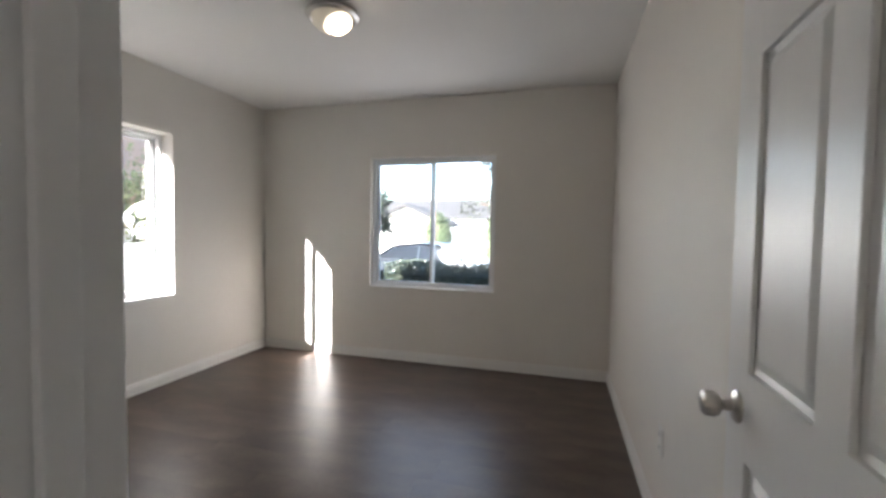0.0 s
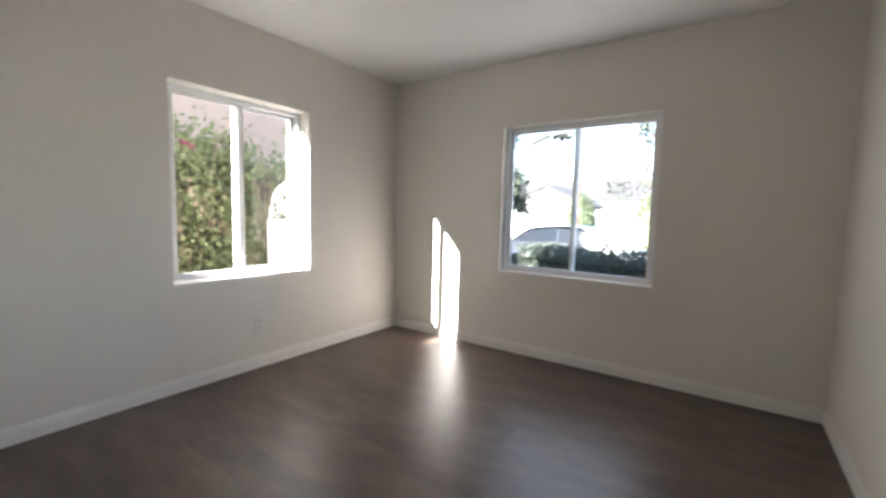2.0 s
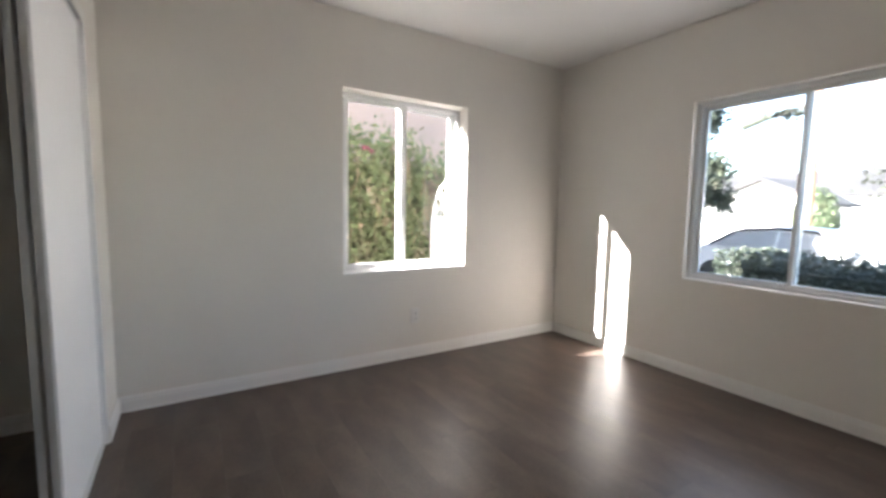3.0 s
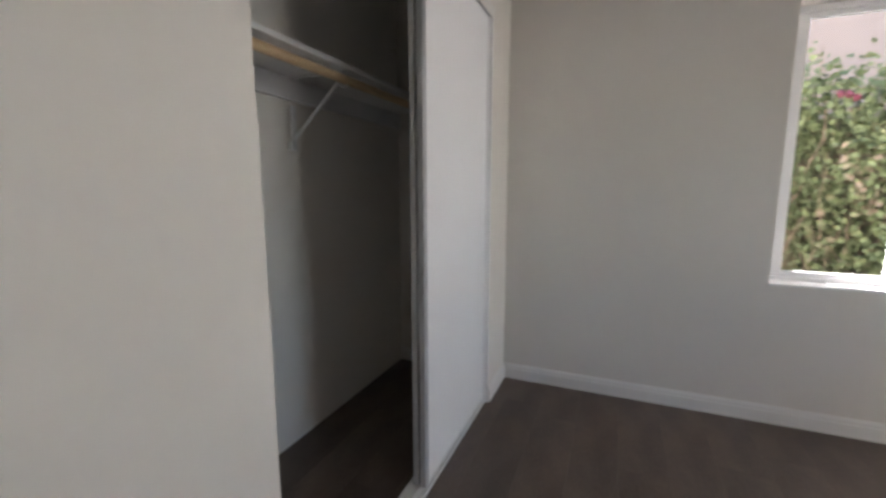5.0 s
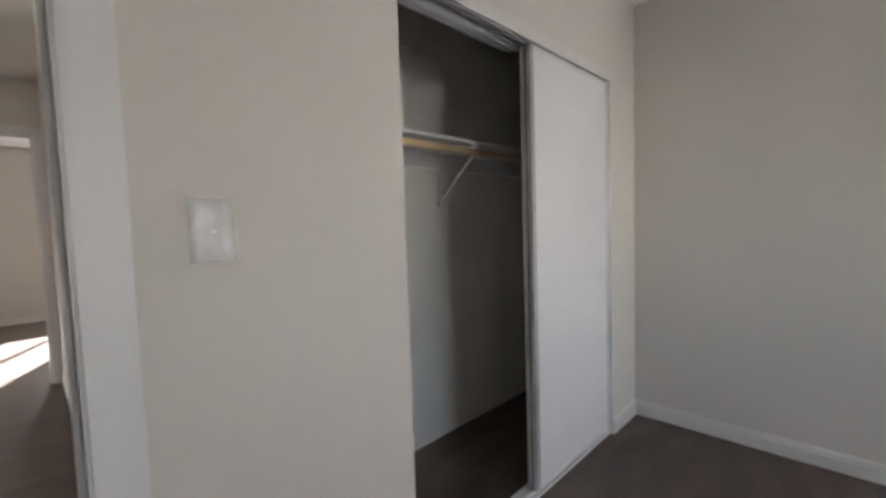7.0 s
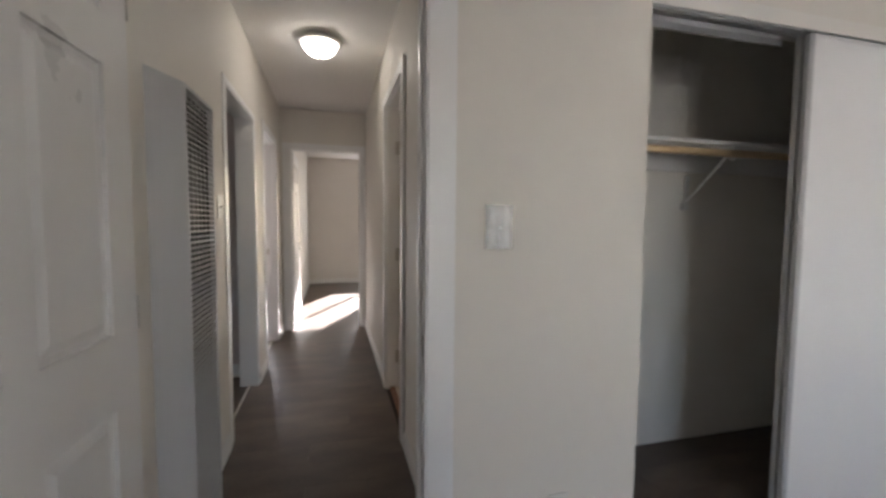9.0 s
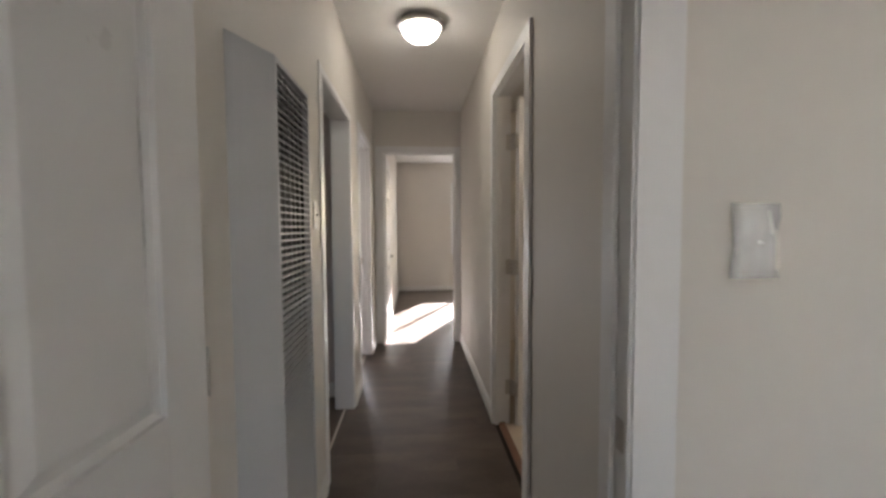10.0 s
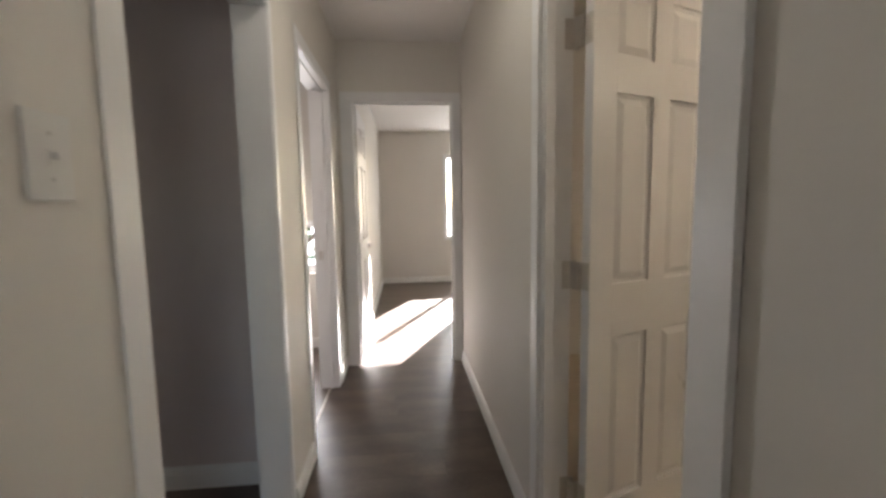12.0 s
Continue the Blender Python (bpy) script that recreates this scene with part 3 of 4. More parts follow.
part("floor_track", boxes((0.002, cw - 0.002, -0.100, -0.010, 0.0008, 0.006), (0.002, cw - 0.002, -0.042, -0.037, 0.006, 0.016), (0.002, cw - 0.002, -0.050, -0.046, 0.006, 0.016), (0.002, cw - 0.002, -0.014, -0.010, 0.006, 0.014)), VINYL, closet, "white floor track")
part("trim_strip", boxes((0.0005, 0.0055, -0.095, 0.004, 0, 1.930), bevel=0.001), TRIM, closet)
structure("closet_header_trim", boxes((CX0 - 0.02, CX1 + 0.002, S + 0.0005, S + 0.004, 1.927, CZ + 0.034), bevel=0.001), HEADER, "white painted header board over the closet", "trim")

CSX = -2.012
shelf = thing("closet_shelf", (W, CB, 1.590), "white painted closet shelf on a wall cleat", "shelf")
sl = -1.10 - W
part("board", boxes((0.002, sl - 0.002, 0.002, 0.305, 0, 0.019), bevel=0.002), TRIM, shelf)
part("cleat", boxes((0.002, sl - 0.002, 0.0015, 0.020, -0.09, -0.0005), bevel=0.002), TRIM, shelf)
rod = thing("closet_rod", (W, 0.170, 1.556), "round pine closet rod under the shelf", "rod")
bm = bmesh.new()
lathe(bm, [(0.0, 0.004), (0.017, 0.004), (0.017, sl - 0.004), (0.0, sl - 0.004)], 20, "x")
part("dowel", bm, ROD, rod, smooth=True)
brk = thing("shelf_bracket", (CSX, CB, 1.312), "white metal shelf and rod bracket", "bracket")
part("wall_plate", boxes((-0.015, 0.015, 0.0205, 0.027, 0.0, 0.165), (-0.015, 0.015, 0.0, 0.027, -0.015, 0.02), bevel=0.002), PLATE, brk)
part("top_arm", boxes((-0.009, 0.009, 0.021, 0.300, 0.268, 0.2775), bevel=0.001), PLATE, brk)
bm = bmesh.new()
tube(bm, [(0, 0.026, 0.03), (0, 0.10, 0.095), (0, 0.20, 0.185), (0, 0.290, 0.268)], 0.007)
part("brace", bm, PLATE, brk, smooth=True)
bm = bmesh.new()
tube(bm, [(0, 0.285 + 0.022 * math.cos(a), 0.238 + 0.022 * math.sin(a)) for a in (math.radians(d) for d in range(100, 340, 20))], 0.004)
part("hook", bm, PLATE, brk, smooth=True)


# ---------------------------------------------------------------- wall heater
heat = thing("wall_heater", (HE, 0, 0), "white enamelled gas wall heater with a tall louvred grille", "wall heater")
F = 0.296 - HE
GY0, GY1, GZ0, GZ1 = -0.134, 0.173, 0.13, 1.655
bm = bmesh.new()
zt, zb = 1.680, 0.004
ring_in = [(F, GY1, GZ0), (F, GY1, GZ1), (F, GY0, GZ1), (F, GY0, GZ0)]
ring_mid = [(F, GY1 + 0.012, zb + 0.03), (F, GY1 + 0.012, zt - 0.012), (F, GY0 - 0.012, zt - 0.012), (F, GY0 - 0.012, zb + 0.03)]
ring_out = [(-0.0006, GY1 + 0.125, zb), (-0.0006, GY1 + 0.125, zt), (-0.0006, GY0 - 0.03, zt), (-0.0006, GY0 - 0.03, zb)]
deep = [(F + 0.018, y, z) for _, y, z in ring_in]
vs = [[bm.verts.new(p) for p in ring] for ring in (deep, ring_in, ring_mid, ring_out)]
for a, b in zip(vs, vs[1:]):
    for k in range(4):
        bm.faces.new((a[k], a[(k + 1) % 4], b[(k + 1) % 4], b[k]))
bmesh.ops.recalc_face_normals(bm, faces=bm.faces[:])
part("cover", bm, HEATER, heat)
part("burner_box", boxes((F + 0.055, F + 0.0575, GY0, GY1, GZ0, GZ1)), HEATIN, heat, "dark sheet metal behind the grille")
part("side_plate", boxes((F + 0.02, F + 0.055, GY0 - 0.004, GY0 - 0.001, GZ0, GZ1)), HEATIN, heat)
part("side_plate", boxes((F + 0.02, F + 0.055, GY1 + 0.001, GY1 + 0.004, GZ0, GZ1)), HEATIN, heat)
# each blade rises from its front edge towards the back
slat_bm = boxes((F + 0.001, F + 0.011, GY0 + 0.0005, GY1 - 0.0005, -0.0017, 0.0017), bevel=0.0006)
for v in slat_bm.verts:
    v.co.z += (v.co.x - F - 0.001) * 0.28
slat_me = bpy.data.meshes.new("slat")
slat_bm.to_mesh(slat_me)
slat_me.materials.append(HEATER)
z = GZ0 + 0.010
while z < GZ1 - 0.004:
    o = new("slat", slat_me)
    o.parent = heat
    o.location = (0, 0, z)
    z += 0.0192
for k in range(1, 6):
    y = GY0 + (GY1 - GY0) * k / 6
    part("grille_bar", boxes((F + 0.018, F + 0.022, y - 0.007, y + 0.007, GZ0 + 0.001, GZ1 - 0.001)), HEATBAR, heat)


# ---------------------------------------------------------------- plates
def switch_plate(name, m, label, category, w=0.072, h=0.116, outlet=False, group="", plastic=PLATE):
    """A plate in the local xz plane that faces +y."""
    t = thing(name, m, label, category, group)
    plastic = OUTLET if outlet else plastic
    part("plate", boxes((-w / 2, w / 2, 0.0004, 0.0065, -h / 2, h / 2), bevel=0.0025), plastic, t)
    if outlet:
        for zc in (-0.026, 0.026):
            face = part("socket", boxes((-0.017, 0.017, 0.0066, 0.0085, zc - 0.014, zc + 0.014), bevel=0.002), plastic, t)
            part("slots", boxes((-0.0075, -0.0045, 0.0086, 0.0092, zc - 0.004, zc + 0.005), (0.0045, 0.0075, 0.0086, 0.0092, zc - 0.004, zc + 0.005), (-0.002, 0.002, 0.0086, 0.0092, zc - 0.010, zc - 0.006)), SLOT, face)
    else:
        part("toggle_slot", boxes((-0.0055, 0.0055, 0.0066, 0.0076, -0.0125, 0.0125)), plastic, t)
        bm = boxes((-0.004, 0.004, 0.0066, 0.019, -0.004, 0.006), bevel=0.0015)
        part("toggle", bm, plastic, t)
    for zc in (-h / 2 + 0.028, h / 2 - 0.028) if not outlet else (0.0,):
        bm = bmesh.new()
        lathe(bm, [(0.0, 0.0062), (0.003, 0.0064), (0.003, 0.0073), (0.0, 0.0075)], 10, "y", (0, 0, zc))
        part("screw", bm, NICKEL, t)
    return t


FILM = bpy.data.materials.new("clear_plastic_film")
FILM.use_nodes = True
for key, v in (("Base Color", (0.8, 0.8, 0.8, 1)), ("Roughness", 0.09), ("Specular IOR Level", 0.9), ("Alpha", 0.34)):
    FILM.node_tree.nodes["Principled BSDF"].inputs[key].default_value = v


def wrap_in_film(plate, seed, swell=0.010, n=6):
    """Crumpled clear film over a switch plate."""
    bm = bmesh.new()
    rng = random.Random(seed)
    grid = [[bm.verts.new((-0.044 + 0.088 * i / n, 0.008 + swell * math.sin(math.pi * i / n) * math.sin(math.pi * j / n) + rng.uniform(-0.0035, 0.0055), -0.066 + 0.132 * j / n)) for i in range(n + 1)] for j in range(n + 1)]
    for j in range(n):
        for i in range(n):
            bm.faces.new((grid[j][i], grid[j][i + 1], grid[j + 1][i + 1], grid[j + 1][i]))
    bmesh.ops.subdivide_edges(bm, edges=bm.edges[:], cuts=2, use_grid_fill=True, smooth=1.0)
    film = part("plastic_film", bm, FILM, plate, "crumpled clear plastic film", smooth=True)
    film.visible_shadow = False


sw = switch_plate("light_switch", (-0.648, S, 1.206), "white toggle light switch still in its clear plastic film", "light switch")
wrap_in_film(sw, 5)
switch_plate("wall_outlet", (-0.873, S, 0.281), "white duplex wall outlet above the baseboard", "outlet", outlet=True, group="wall outlets")
switch_plate("wall_outlet", pose(W, 2.415, 0.327, 0, 0, -90), "white duplex wall outlet above the baseboard", "outlet", outlet=True, group="wall outlets")
switch_plate("wall_outlet", pose(E, 2.09, 0.40, 0, 0, 90), "white duplex wall outlet above the baseboard", "outlet", outlet=True, group="wall outlets")
switch_plate("light_switch", pose(HE, -0.522, 1.284, 0, 0, 90), "white toggle light switch on the wall beside the heater", "light switch", plastic=OUTLET)


# ---------------------------------------------------------------- outside
GZ = -0.52
structure("ground", boxes((-400, 400, -400, 400, GZ - 0.1, GZ)), CONCRETE, "pale sunlit concrete ground", "ground")
structure("planting_bed", boxes((-6.2, -3.3, -2.0, 3.4, GZ, GZ + 0.03)), SOIL, "dry soil planting bed beside the house", "soil")
structure("planting_bed", boxes((-3.4, 1.5, 5.6, 7.0, GZ, GZ + 0.03)), SOIL, "dry soil bed under the front hedge", "soil")
structure("road", boxes((-200, 200, 10.6, 18.5, GZ + 0.004, GZ + 0.012)), ROADM, "worn grey asphalt street", "road")
structure("pavement", boxes((-200, 200, 8.6, 10.4, GZ, GZ + 0.13), (-200, 200, 10.4, 10.6, GZ, GZ + 0.12), (-200, 200, 18.5, 18.7, GZ, GZ + 0.13)), CONCRETE, "pale concrete pavement and kerb", "pavement")


def leaves(centres, size, seed, out=None):
    """Folded leaf blades at the given centres, as arrays for one mesh."""
    r = np.random.RandomState(seed)
    n = len(centres)
    c = np.asarray(centres)
    d = r.normal(size=(n, 3))
    if out is not None:
        d = d * 0.8 + np.asarray(out)
    d /= np.linalg.norm(d, axis=1, keepdims=True)
    a = np.cross(d, r.normal(size=(n, 3)))
    a /= np.linalg.norm(a, axis=1, keepdims=True)
    b = np.cross(d, a)
    s = size * r.uniform(0.55, 1.25, (n, 1))
    tip, tail = c + a * s * 0.6, c - a * s * 0.6
    l, rr = c + b * s * 0.42 + d * s * 0.14, c - b * s * 0.42 + d * s * 0.14
    v = np.stack([tail, l, tip, rr], 1).reshape(-1, 3)
    f = [f for i in range(n) for f in ((4 * i, 4 * i + 1, 4 * i + 2), (4 * i, 4 * i + 2, 4 * i + 3))]
    return v, f


def leaf_mesh(name, centres, size, seed, mat, parent, label="", out=None):
    v, f = leaves(centres, size, seed, out=out)
    me = bpy.data.meshes.new(name)
    me.from_pydata(v.tolist(), [], f)
    me.materials.append(mat)
    ob = new(name, me)
    ob.parent = parent
    if label:
        tagged(ob, label)
    return ob


rs = np.random.RandomState(3)

# climbing hedge along the side fence
hedge = thing("hedge", (-4.75, 2.3, GZ), "tall overgrown ivy hedge with brown stems and red blossoms", "hedge", kind="stuff")
pts = []
while len(pts) < 38000:
    y, z, x = rs.uniform(-0.95, 3.2), rs.uniform(0.0, 2.75), rs.uniform(-0.35, 0.35)
    top = 2.32 + 0.09 * math.sin(y * 3.1) + 0.07 * math.sin(y * 7.7 + 1) + rs.exponential(0.09)
    face = 0.28 + 0.07 * math.sin(y * 5 + z * 3) + 0.05 * math.sin(z * 9 - y * 4)
    if z < top and x < face and (x > face - 0.25 or rs.rand() < 0.25) and noise.noise((y * 2.4, z * 2.4, 0)) > -0.6:
        pts.append((x, y, z))
leaf_mesh("foliage", pts, 0.052, 4, IVY, hedge, out=(0.5, 0, 0.35))
bm = bmesh.new()
for k in range(150):
    y, z = rs.uniform(-0.9, 3.1), rs.uniform(0.0, 1.5)
    p, path = Vector((rs.uniform(0.0, 0.26), y, z)), []
    for s in range(7):
        path.append(p.copy())
        p = p + Vector((rs.uniform(-0.04, 0.06), rs.uniform(-0.10, 0.10), rs.uniform(0.12, 0.26)))
    tube(bm, path, rs.uniform(0.002, 0.006), 5)
part("stems", bm, STEM, hedge)
core = boxes((-0.34, 0.0, -0.9, 3.15, 0.0, 2.18))
part("inner_growth", core, THICKET, hedge)
fl = [(0.36, 0.29, 2.29), (0.37, 0.33, 2.265), (0.34, 0.25, 2.30)]
bm = bmesh.new()
for p in fl:
    bmesh.ops.create_icosphere(bm, subdivisions=2, radius=0.024, matrix=Matrix.Translation(p))
for v in bm.verts:
    v.co += Vector([rs.uniform(-0.008, 0.008) for _ in range(3)])
part("blossoms", bm, FLOWER, hedge)

# neighbour's house behind it
nb = thing("neighbour_house", (-7.0, 1.0, GZ), "neighbour's pale pink stucco house wall with a small window", "house")
# top and roof are out of view, this high to shade hedge and gate
part("wall", boxes((-4.0, 0.0, -14.0, 6.0, 0, 5.25)), STUCCO, nb)
part("roof", boxes((-4.4, 0.12, -14.4, 6.4, 5.25, 5.40)), ROOFM, nb)
wnd = part("window", boxes((0.004, 0.04, -1.02, -0.90, 2.0, 3.1), (0.004, 0.04, -0.12, 0.0, 2.0, 3.1), (0.004, 0.04, -0.90, -0.12, 2.98, 3.1), (0.004, 0.04, -0.90, -0.12, 2.0, 2.12)), TRIM, nb, "white framed window")
part("pane", boxes((0.006, 0.016, -0.898, -0.122, 2.122, 2.978)), CARG, wnd)

# side gate
gx0, gx1, gy = -3.885, -3.130, 3.10
gate = thing("garden_gate", ((gx0 + gx1) / 2, gy, GZ), "white painted garden gate with a scrolled iron arch", "gate")
hw = (gx1 - gx0) / 2
top = 1.075 - GZ
part("gate_frame", boxes((-hw, -hw + 0.05, -0.02, 0.02, 0.03, top), (hw - 0.05, hw, -0.02, 0.02, 0.03, top), (-hw + 0.05, hw - 0.05, -0.02, 0.02, top - 0.05, top), (-hw + 0.05, hw - 0.05, -0.02, 0.02, 0.03, 0.09), bevel=0.004), GATEM, gate)
nbrd = 7
for k in range(nbrd):
    a = -hw + 0.05 + (2 * hw - 0.1) * k / nbrd
    part("board", boxes((a + 0.001, a + (2 * hw - 0.1) / nbrd - 0.0005, -0.012, 0.012, 0.09, top - 0.05), bevel=0.003), GATEM, gate)
bm = bmesh.new()
tube(bm, [((hw - 0.02) * math.cos(a), 0, top + (hw - 0.02) * math.sin(a)) for a in (math.pi * k / 24 for k in range(25))], 0.014)
part("arch", bm, GATEM, gate, smooth=True)
for sx in (-1, 1):
    for cx, cz, r0, turn in ((0.255, 0.080, 0.078, 1), (0.215, 0.205, 0.070, -1), (0.095, 0.285, 0.066, 1), (0.085, 0.105, 0.080, -1)):
        bm = bmesh.new()
        tube(bm, [(sx * cx + r0 * (1 - k / 34) * math.cos(turn * sx * k * 0.36 + 1.2), 0, top + cz + r0 * (1 - k / 34) * math.sin(turn * sx * k * 0.36 + 1.2)) for k in range(30)], 0.0045, 6)
        part("scroll", bm, GATEM, gate, smooth=True)
bm = bmesh.new()
tube(bm, [(0, 0, top), (0, 0, top + hw - 0.03)], 0.009, 6)
part("bar", bm, GATEM, gate)
# narrow dark strip along the gate's left edge
part("dark_upright", boxes((-hw - 0.034, -hw - 0.004, -0.015, 0.015, 0, top - 0.03), bevel=0.004), BARK, gate, "narrow dark upright beside the gate")

# low clipped hedge under the front window
fh = thing("hedge", (-1.0, 6.3, GZ), "low clipped dark green boxwood hedge", "hedge", kind="stuff")
pts = []
while len(pts) < 26000:
    x, y, z = rs.uniform(-1.52, 2.3), rs.uniform(-0.42, 0.42), rs.uniform(0.05, 1.30)
    tp = 1.235 + 0.022 * (x + 1.7) + 0.04 * math.sin(x * 4) + rs.exponential(0.025)
    if z < tp and (y < -0.22 or z > tp - 0.25):
        pts.append((x, y, z))
leaf_mesh("foliage", pts, 0.036, 6, BOXWOOD, fh, out=(0, -0.4, 0.5))
# plain block whose dark colour stands in for shade between the leaves
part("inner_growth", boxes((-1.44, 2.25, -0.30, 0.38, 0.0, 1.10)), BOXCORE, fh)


def tree(at, height, crown, n, size, mat, seed, label, name="tree", trunk=0.12, low=0.5):
    """A tapered trunk with limbs and a crown of many leaf blades in uneven clumps."""
    r = np.random.RandomState(seed)
    t = thing(name, at, label, "tree" if name == "tree" else "shrub")
    bm = bmesh.new()
    base = [(0.05 * math.sin(k), 0.05 * math.cos(2 * k), height * low * k / 5) for k in range(6)]
    tube(bm, base, trunk * 0.8, 9)
    tips = []
    for k in range(9):
        a = 2.4 * k
        p = Vector(base[3 + k % 3])
        q = p + Vector((math.cos(a) * crown[0] * r.uniform(0.4, 0.9), math.sin(a) * crown[1] * r.uniform(0.4, 0.9), crown[2] * r.uniform(0.3, 1.3)))
        tube(bm, [p, p.lerp(q, 0.5) + Vector((0, 0, 0.1)), q], trunk * 0.28, 6)
        tips.append(q)
    part("trunk", bm, BARK, t)
    pts = []
    clumps = [(q + Vector(r.normal(size=3) * 0.25 * min(crown)), r.uniform(0.25, 0.5) * min(crown)) for q in tips for _ in range(4)]
    for i in range(n):
        q, s = clumps[r.randint(len(clumps))]
        pts.append(tuple(np.array(q) + r.normal(size=3) * s * 0.6))
    leaf_mesh("crown", pts, size, seed + 1, mat, t)
    return t


tree((-4.60, 9.2, GZ), 5.0, (0.55, 0.6, 0.65), 13000, 0.075, TREEL, 11, "dark leafy street tree", low=0.62)
thin = tree((-1.12, 9.6, GZ), 5.2, (0.7, 0.7, 1.0), 1900, 0.06, THINL, 12, "thin-leaved small tree in front of the house", low=0.5, trunk=0.06)
bm = bmesh.new()
tube(bm, [(0, 0, 2.2), (-0.7, 0, 3.6), (-1.45, 0.05, 3.70), (-2.33, 0.1, 3.34)], 0.014, 6)
part("branch", bm, BARK, thin)
bm = bmesh.new()
tube(bm, [(0, 0, 2.3), (-0.2, 0, 3.0), (-0.5, 0, 3.45)], 0.012, 6)
part("branch", bm, BARK, thin)
leaf_mesh("branch_leaves", (rs.normal(size=(260, 3)) * np.array((0.17, 0.2, 0.13)) + np.array((-0.45, 0, 3.38))).tolist(), 0.07, 15, THINL, thin)
leaf_mesh("branch_leaves", (rs.normal(size=(150, 3)) * np.array((0.16, 0.1, 0.05)) + np.array((-2.14, 0.1, 3.39))).tolist(), 0.075, 14, THINL, thin)
for x, y in ((-6.95, 23.6), (-3.55, 24.5)):
    sh = thing("shrub", (x, y, GZ), "rounded clipped green shrub across the street", "shrub")
    pts = rs.normal(size=(2600, 3))
    pts /= np.linalg.norm(pts, axis=1, keepdims=True)
    pts = pts * np.array((0.80, 0.80, 1.42)) * rs.uniform(0.75, 1.05, (2600, 1)) + np.array((0, 0, 1.45))
    leaf_mesh("foliage", pts, 0.13, 21, SHRUBL, sh, out=(0, -0.3, 0.4))
    bm = bmesh.new()
    lathe(bm, [(0.05, 0.0), (0.5, 0.25), (0.72, 0.9), (0.72, 1.6), (0.45, 2.2), (0.05, 2.4)], 16)
    part("inner_growth", bm, SHRUBL, sh)

pole = thing("utility_pole", (-6.5, 21.4, GZ), "weathered reddish brown utility pole", "pole")
bm = bmesh.new()
lathe(bm, [(0.15, 0.0), (0.14, 3.0), (0.10, 9.0), (0.0, 9.0)], 14)
part("shaft", bm, POLEM, pole, smooth=True)
bm = bmesh.new()
tube(bm, [(-0.1, 0, 6.3), (-0.7, -0.1, 6.05), (-1.45, -0.2, 5.65)], 0.022, 8)
arm = part("lamp_arm", bm, ROADM, pole, "thin grey lamp arm", smooth=True)
bm = bmesh.new()
tube(bm, [(-1.40, -0.2, 5.66), (-1.6, -0.2, 5.60), (-2.3, -0.2, 5.36), (-2.42, -0.2, 5.32)], 0.12, 10)
part("lamp_head", bm, BOXCORE, arm, "grey street lamp head", smooth=True)
part("crossarm", boxes((-1.1, 1.1, -0.17, -0.10, 8.2, 8.32), bevel=0.01), POLEM, pole)


# houses across the street
def house(at, w, d, eave, ridge, along, label, wins):
    t = thing("house", at, label, "house")
    part("wall", boxes((-w / 2, w / 2, 0, d, 0, eave)), HOUSEW, t)
    bm = bmesh.new()
    o = 0.45
    if along == "y":
        prof = [(-w / 2 - o, eave - 0.12), (0, ridge), (w / 2 + o, eave - 0.12), (w / 2 + o, eave - 0.26), (0, ridge - 0.18), (-w / 2 - o, eave - 0.26)]
        ends = [[bm.verts.new((x, y, z)) for x, z in prof] for y in (-o, d + o)]
    else:
        prof = [(-o, eave - 0.12), (d / 2, ridge), (d + o, eave - 0.12), (d + o, eave - 0.26), (d / 2, ridge - 0.18), (-o, eave - 0.26)]
        ends = [[bm.verts.new((x, y, z)) for y, z in prof] for x in (-w / 2 - o, w / 2 + o)]
    for k in range(6):
        bm.faces.new((ends[0][k], ends[0][(k + 1) % 6], ends[1][(k + 1) % 6], ends[1][k]))
    for e in ends:
        bm.faces.new((e[0], e[1], e[4], e[5]))
        bm.faces.new((e[1], e[2], e[3], e[4]))
    bmesh.ops.recalc_face_normals(bm, faces=bm.faces[:])
    part("roof", bm, ROOFM, t)
    if along == "y":
        g = bmesh.new()
        tri = [[g.verts.new(p) for p in ((-w / 2, y, eave), (w / 2, y, eave), (0, y, ridge - 0.2))] for y in (0.0, 0.1)]
        g.faces.new(tri[0])
        g.faces.new(tri[1][::-1])
        for k in range(3):
            g.faces.new((tri[0][k], tri[0][(k + 1) % 3], tri[1][(k + 1) % 3], tri[1][k]))
        bmesh.ops.recalc_face_normals(g, faces=g.faces[:])
        part("gable", g, HOUSEW, t)
    for x, z, ww, hh in wins:
        wn_ = part("window", boxes((x - ww / 2, x + ww / 2, -0.05, -0.004, z, z + hh), bevel=0.006), TRIM, t)
        part("pane", boxes((x - ww / 2 + 0.07, x - 0.03, -0.058, -0.0505, z + 0.07, z + hh - 0.07), (x + 0.03, x + ww / 2 - 0.07, -0.058, -0.0505, z + 0.07, z + hh - 0.07)), CARG, wn_)
    return t


house((-9.65, 25.5, GZ), 5.0, 3.4, 2.35, 3.55, "y", "white single-storey house with a low gable across the street", [(-1.25, 1.55, 0.95, 0.62), (1.4, 0.9, 1.0, 1.1)])
house((-4.0, 36.0, GZ), 54.0, 9.0, 3.2, 4.95, "x", "long white house with a grey shingle roof", [(-8, 1.0, 1.8, 1.1), (-3.5, 1.0, 1.8, 1.1), (6, 1.0, 1.8, 1.1)])


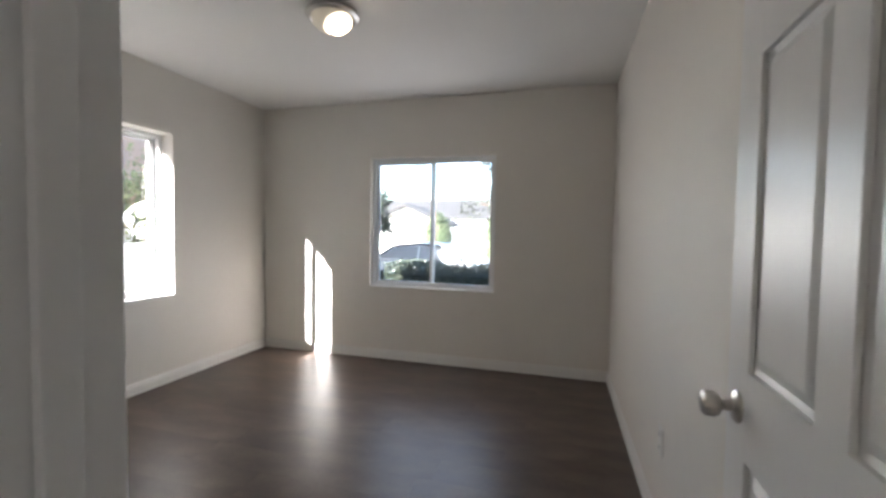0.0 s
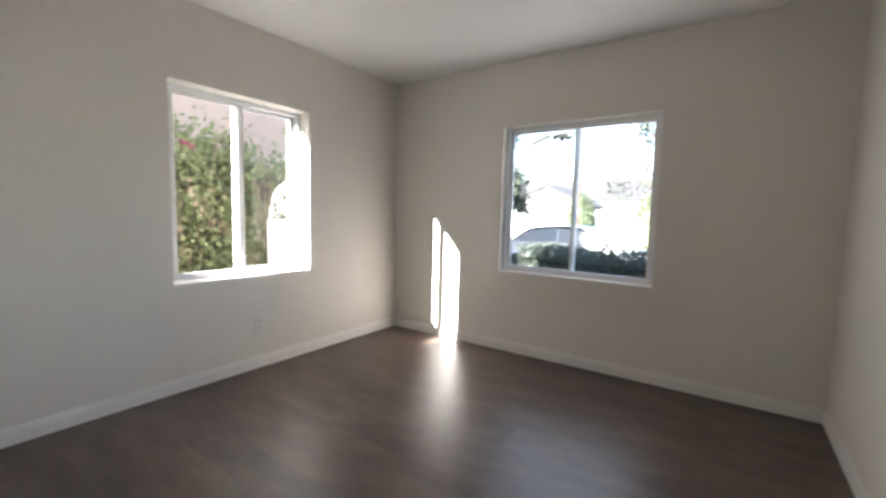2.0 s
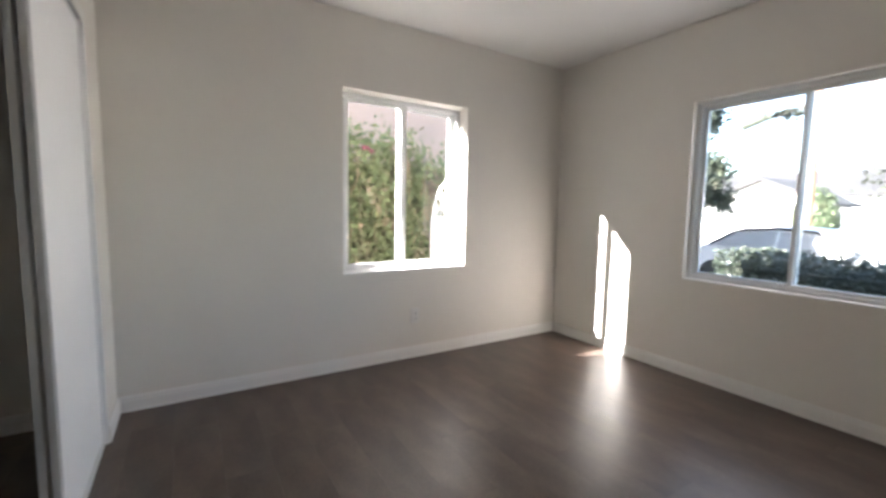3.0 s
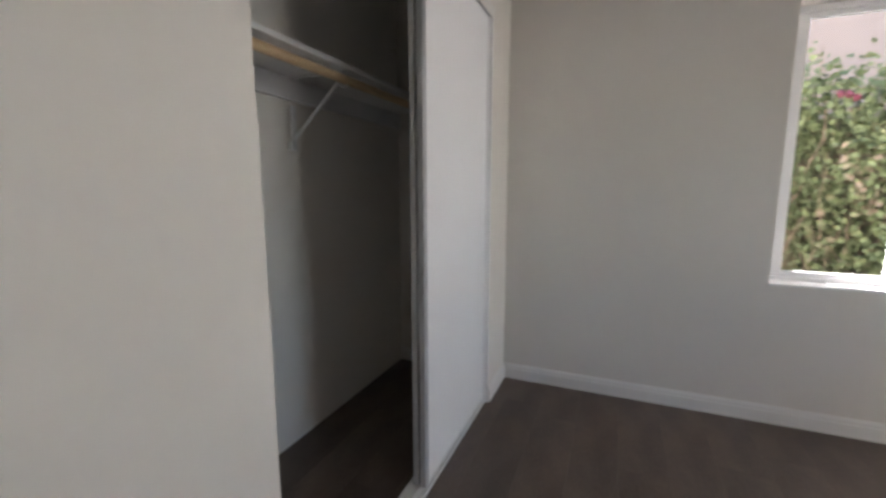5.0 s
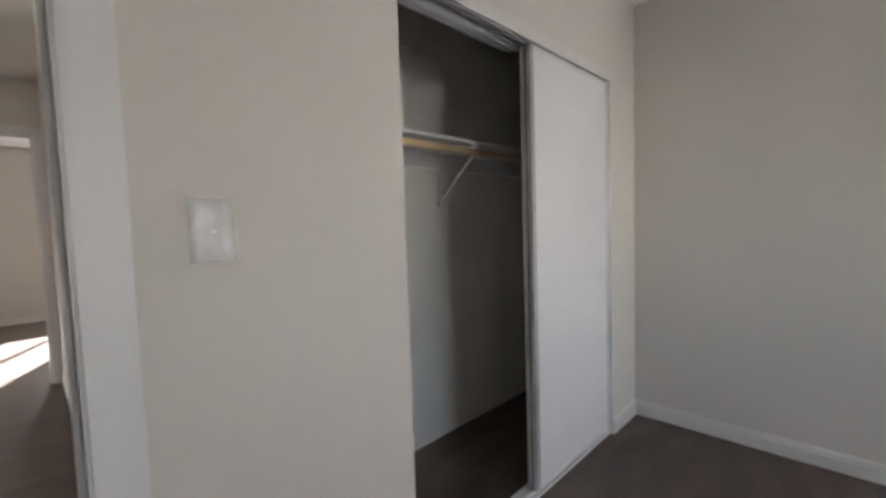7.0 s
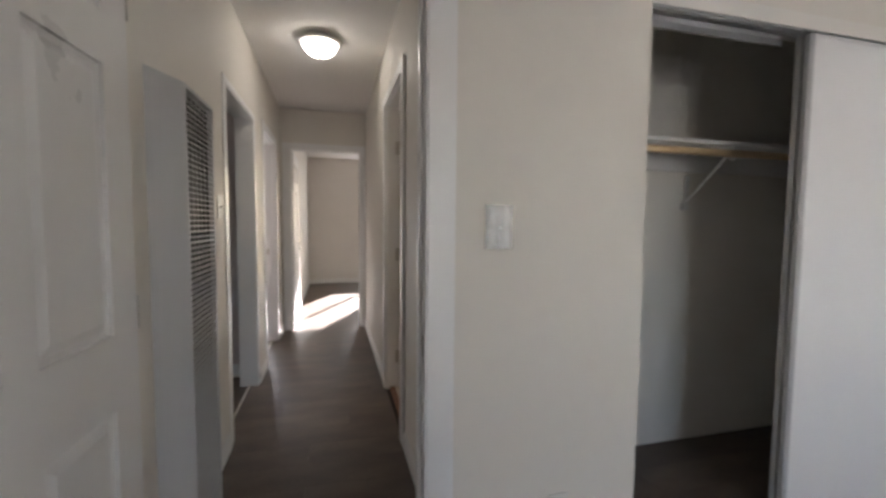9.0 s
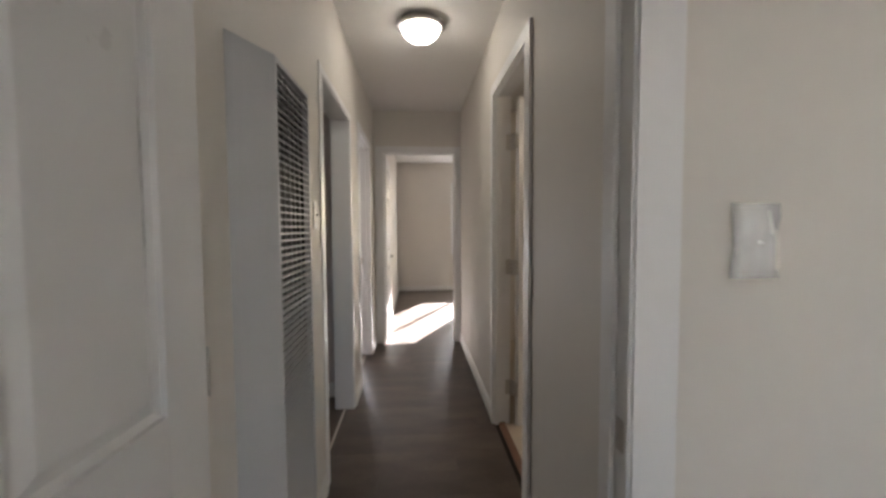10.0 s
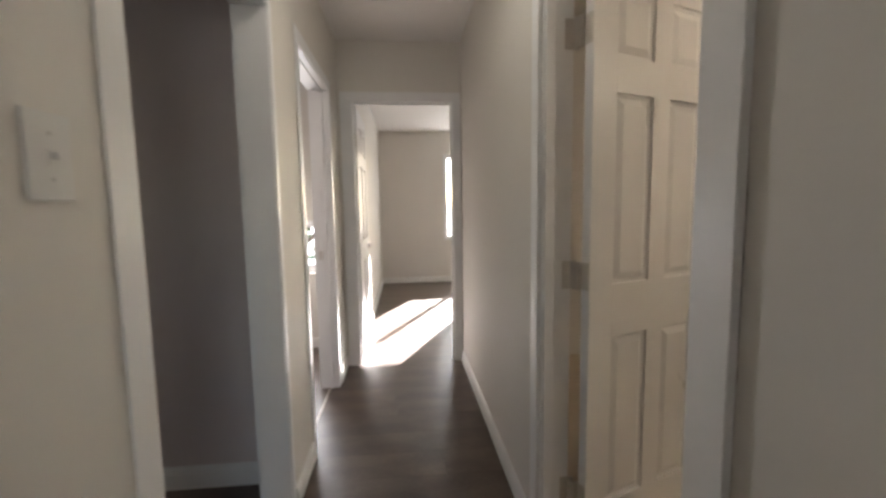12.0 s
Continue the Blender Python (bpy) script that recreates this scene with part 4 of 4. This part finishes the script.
def car(at, label):
    t = thing("parked_car", at, label, "car")
    L, wd2 = 2.2, 0.86
    lower = [(-L, 0.35), (-L, 0.72), (-L + 0.12, 0.86), (-1.35, 0.93), (1.15, 0.92), (L - 0.25, 0.74), (L, 0.60), (L, 0.32)]
    def prism(bm, prof, half, inset=0.0, z_in=10):
        rows = []
        for y in (-half, half):
            rows.append([bm.verts.new((x, y * (1 - (inset if z > z_in else 0)), z)) for x, z in prof])
        n = len(prof)
        for k in range(n):
            bm.faces.new((rows[0][k], rows[0][(k + 1) % n], rows[1][(k + 1) % n], rows[1][k]))
        bm.faces.new(rows[0][::-1])
        bm.faces.new(rows[1])
        bmesh.ops.recalc_face_normals(bm, faces=bm.faces[:])
        bmesh.ops.bevel(bm, geom=bm.edges[:], offset=0.03, segments=2, affect="EDGES")
        return bm
    part("body", prism(bmesh.new(), lower, wd2), CARP, t, "silver painted body", smooth=True)
    part("cabin", prism(bmesh.new(), [(-1.75, 0.90), (-1.05, 1.36), (-0.3, 1.43), (0.35, 1.38), (1.15, 0.90)], 0.80, 0.2, 1.1), CARP, t, smooth=True)
    for s in (-1, 1):
        for a, b, c, d in ((-1.42, -0.92, -0.30, -0.30), (-0.24, -0.24, 0.28, 0.88)):
            bm = bmesh.new()
            q = [(a, s * 0.815, 0.97), (d, s * 0.815, 0.97), (c, s * 0.672, 1.32), (b, s * 0.672, 1.32)]
            f = [bm.verts.new(p) for p in q]
            g = [bm.verts.new((p[0], p[1] - s * 0.02, p[2])) for p in q]
            bm.faces.new(f)
            bm.faces.new(g[::-1])
            for k in range(4):
                bm.faces.new((f[k], f[(k + 1) % 4], g[(k + 1) % 4], g[k]))
            bmesh.ops.recalc_face_normals(bm, faces=bm.faces[:])
            part("side_window", bm, CARGL, t)
        # black line along the cabin edge over the side windows
        tb = bmesh.new()
        tube(tb, [(-1.5, s * 0.80, 0.98), (-1.0, s * 0.685, 1.335), (-0.3, s * 0.665, 1.385), (0.32, s * 0.685, 1.345), (1.0, s * 0.80, 0.98)], 0.028, 6)
        part("window_line", tb, TYRE, t, "black line over the side windows")
        for x in (-1.35, 1.35):
            wb = bmesh.new()
            lathe(wb, [(0.19, -0.1), (0.31, -0.1), (0.325, -0.06), (0.325, 0.06), (0.31, 0.1), (0.19, 0.1)], 24, "y", (x, s * 0.78, 0.325))
            w_ = part("wheel", wb, TYRE, t, "black tyre", smooth=True)
            rb = bmesh.new()
            lathe(rb, [(0.0, s * 0.06), (0.05, s * 0.07), (0.17, s * 0.05), (0.188, s * 0.095)], 20, "y", (x, s * 0.78, 0.325))
            part("rim", rb, ALU, w_)
        part("mirror", boxes((0.80, 0.92, s * 0.93 - 0.07, s * 0.93 + 0.07, 0.93, 1.05), bevel=0.02), CARP, t)
    return t


car((-3.52, 11.9, GZ + 0.012), "silver car parked at the kerb")
tree((2.2, -9.5, GZ), 3.0, (1.2, 1.2, 1.2), 1500, 0.12, SHRUBL, 31, "green leafy tree behind the house", low=0.4)


# ---------------------------------------------------------------- floor planks
def planks(x0, x1, y0, y1, seed):
    """Laminate planks along x with staggered ends, each a piece of the floor."""
    r = random.Random(seed)
    pw, cache = 0.19, {}
    rows = int((y1 - y0) / pw) + 1
    for k in range(rows):
        a, b = y0 + k * pw, min(y0 + (k + 1) * pw, y1)
        if b - a < 0.01:
            continue
        x = x0 - r.uniform(0, 1.1)
        while x < x1:
            p, q = max(x, x0), min(x + 1.2, x1)
            x += 1.2
            if q - p < 0.02:
                continue
            key = (round(q - p, 3), round(b - a, 3))
            if key not in cache:
                bm = boxes((-key[0] / 2 + 0.0001, key[0] / 2 - 0.0001, -key[1] / 2 + 0.0001, key[1] / 2 - 0.0001, -0.0115, 0.0), bevel=0.0)
                top = [e for e in bm.edges if all(v.co.z > -0.001 for v in e.verts)]
                bmesh.ops.bevel(bm, geom=top, offset=0.0003, segments=1, affect="EDGES")
                me = bpy.data.meshes.new("plank")
                bm.to_mesh(me)
                bm.free()
                me.materials.append(PLANK)
                cache[key] = me
            o = new("plank", cache[key])
            o.parent = floor
            o.location = ((p + q) / 2, (a + b) / 2, 0)


planks(W, E, SB, N, 1)
planks(W, -1.10, CB, SB, 2)
planks(HW, HE + 0.06, END - 0.11, SB, 3)
planks(HE + 0.06, 1.6, -1.74, 0.4, 4)
planks(HE + 0.06, 1.6, -3.6, -1.86, 5)
planks(-1.9, 0.28, FARY, END - 0.11, 6)
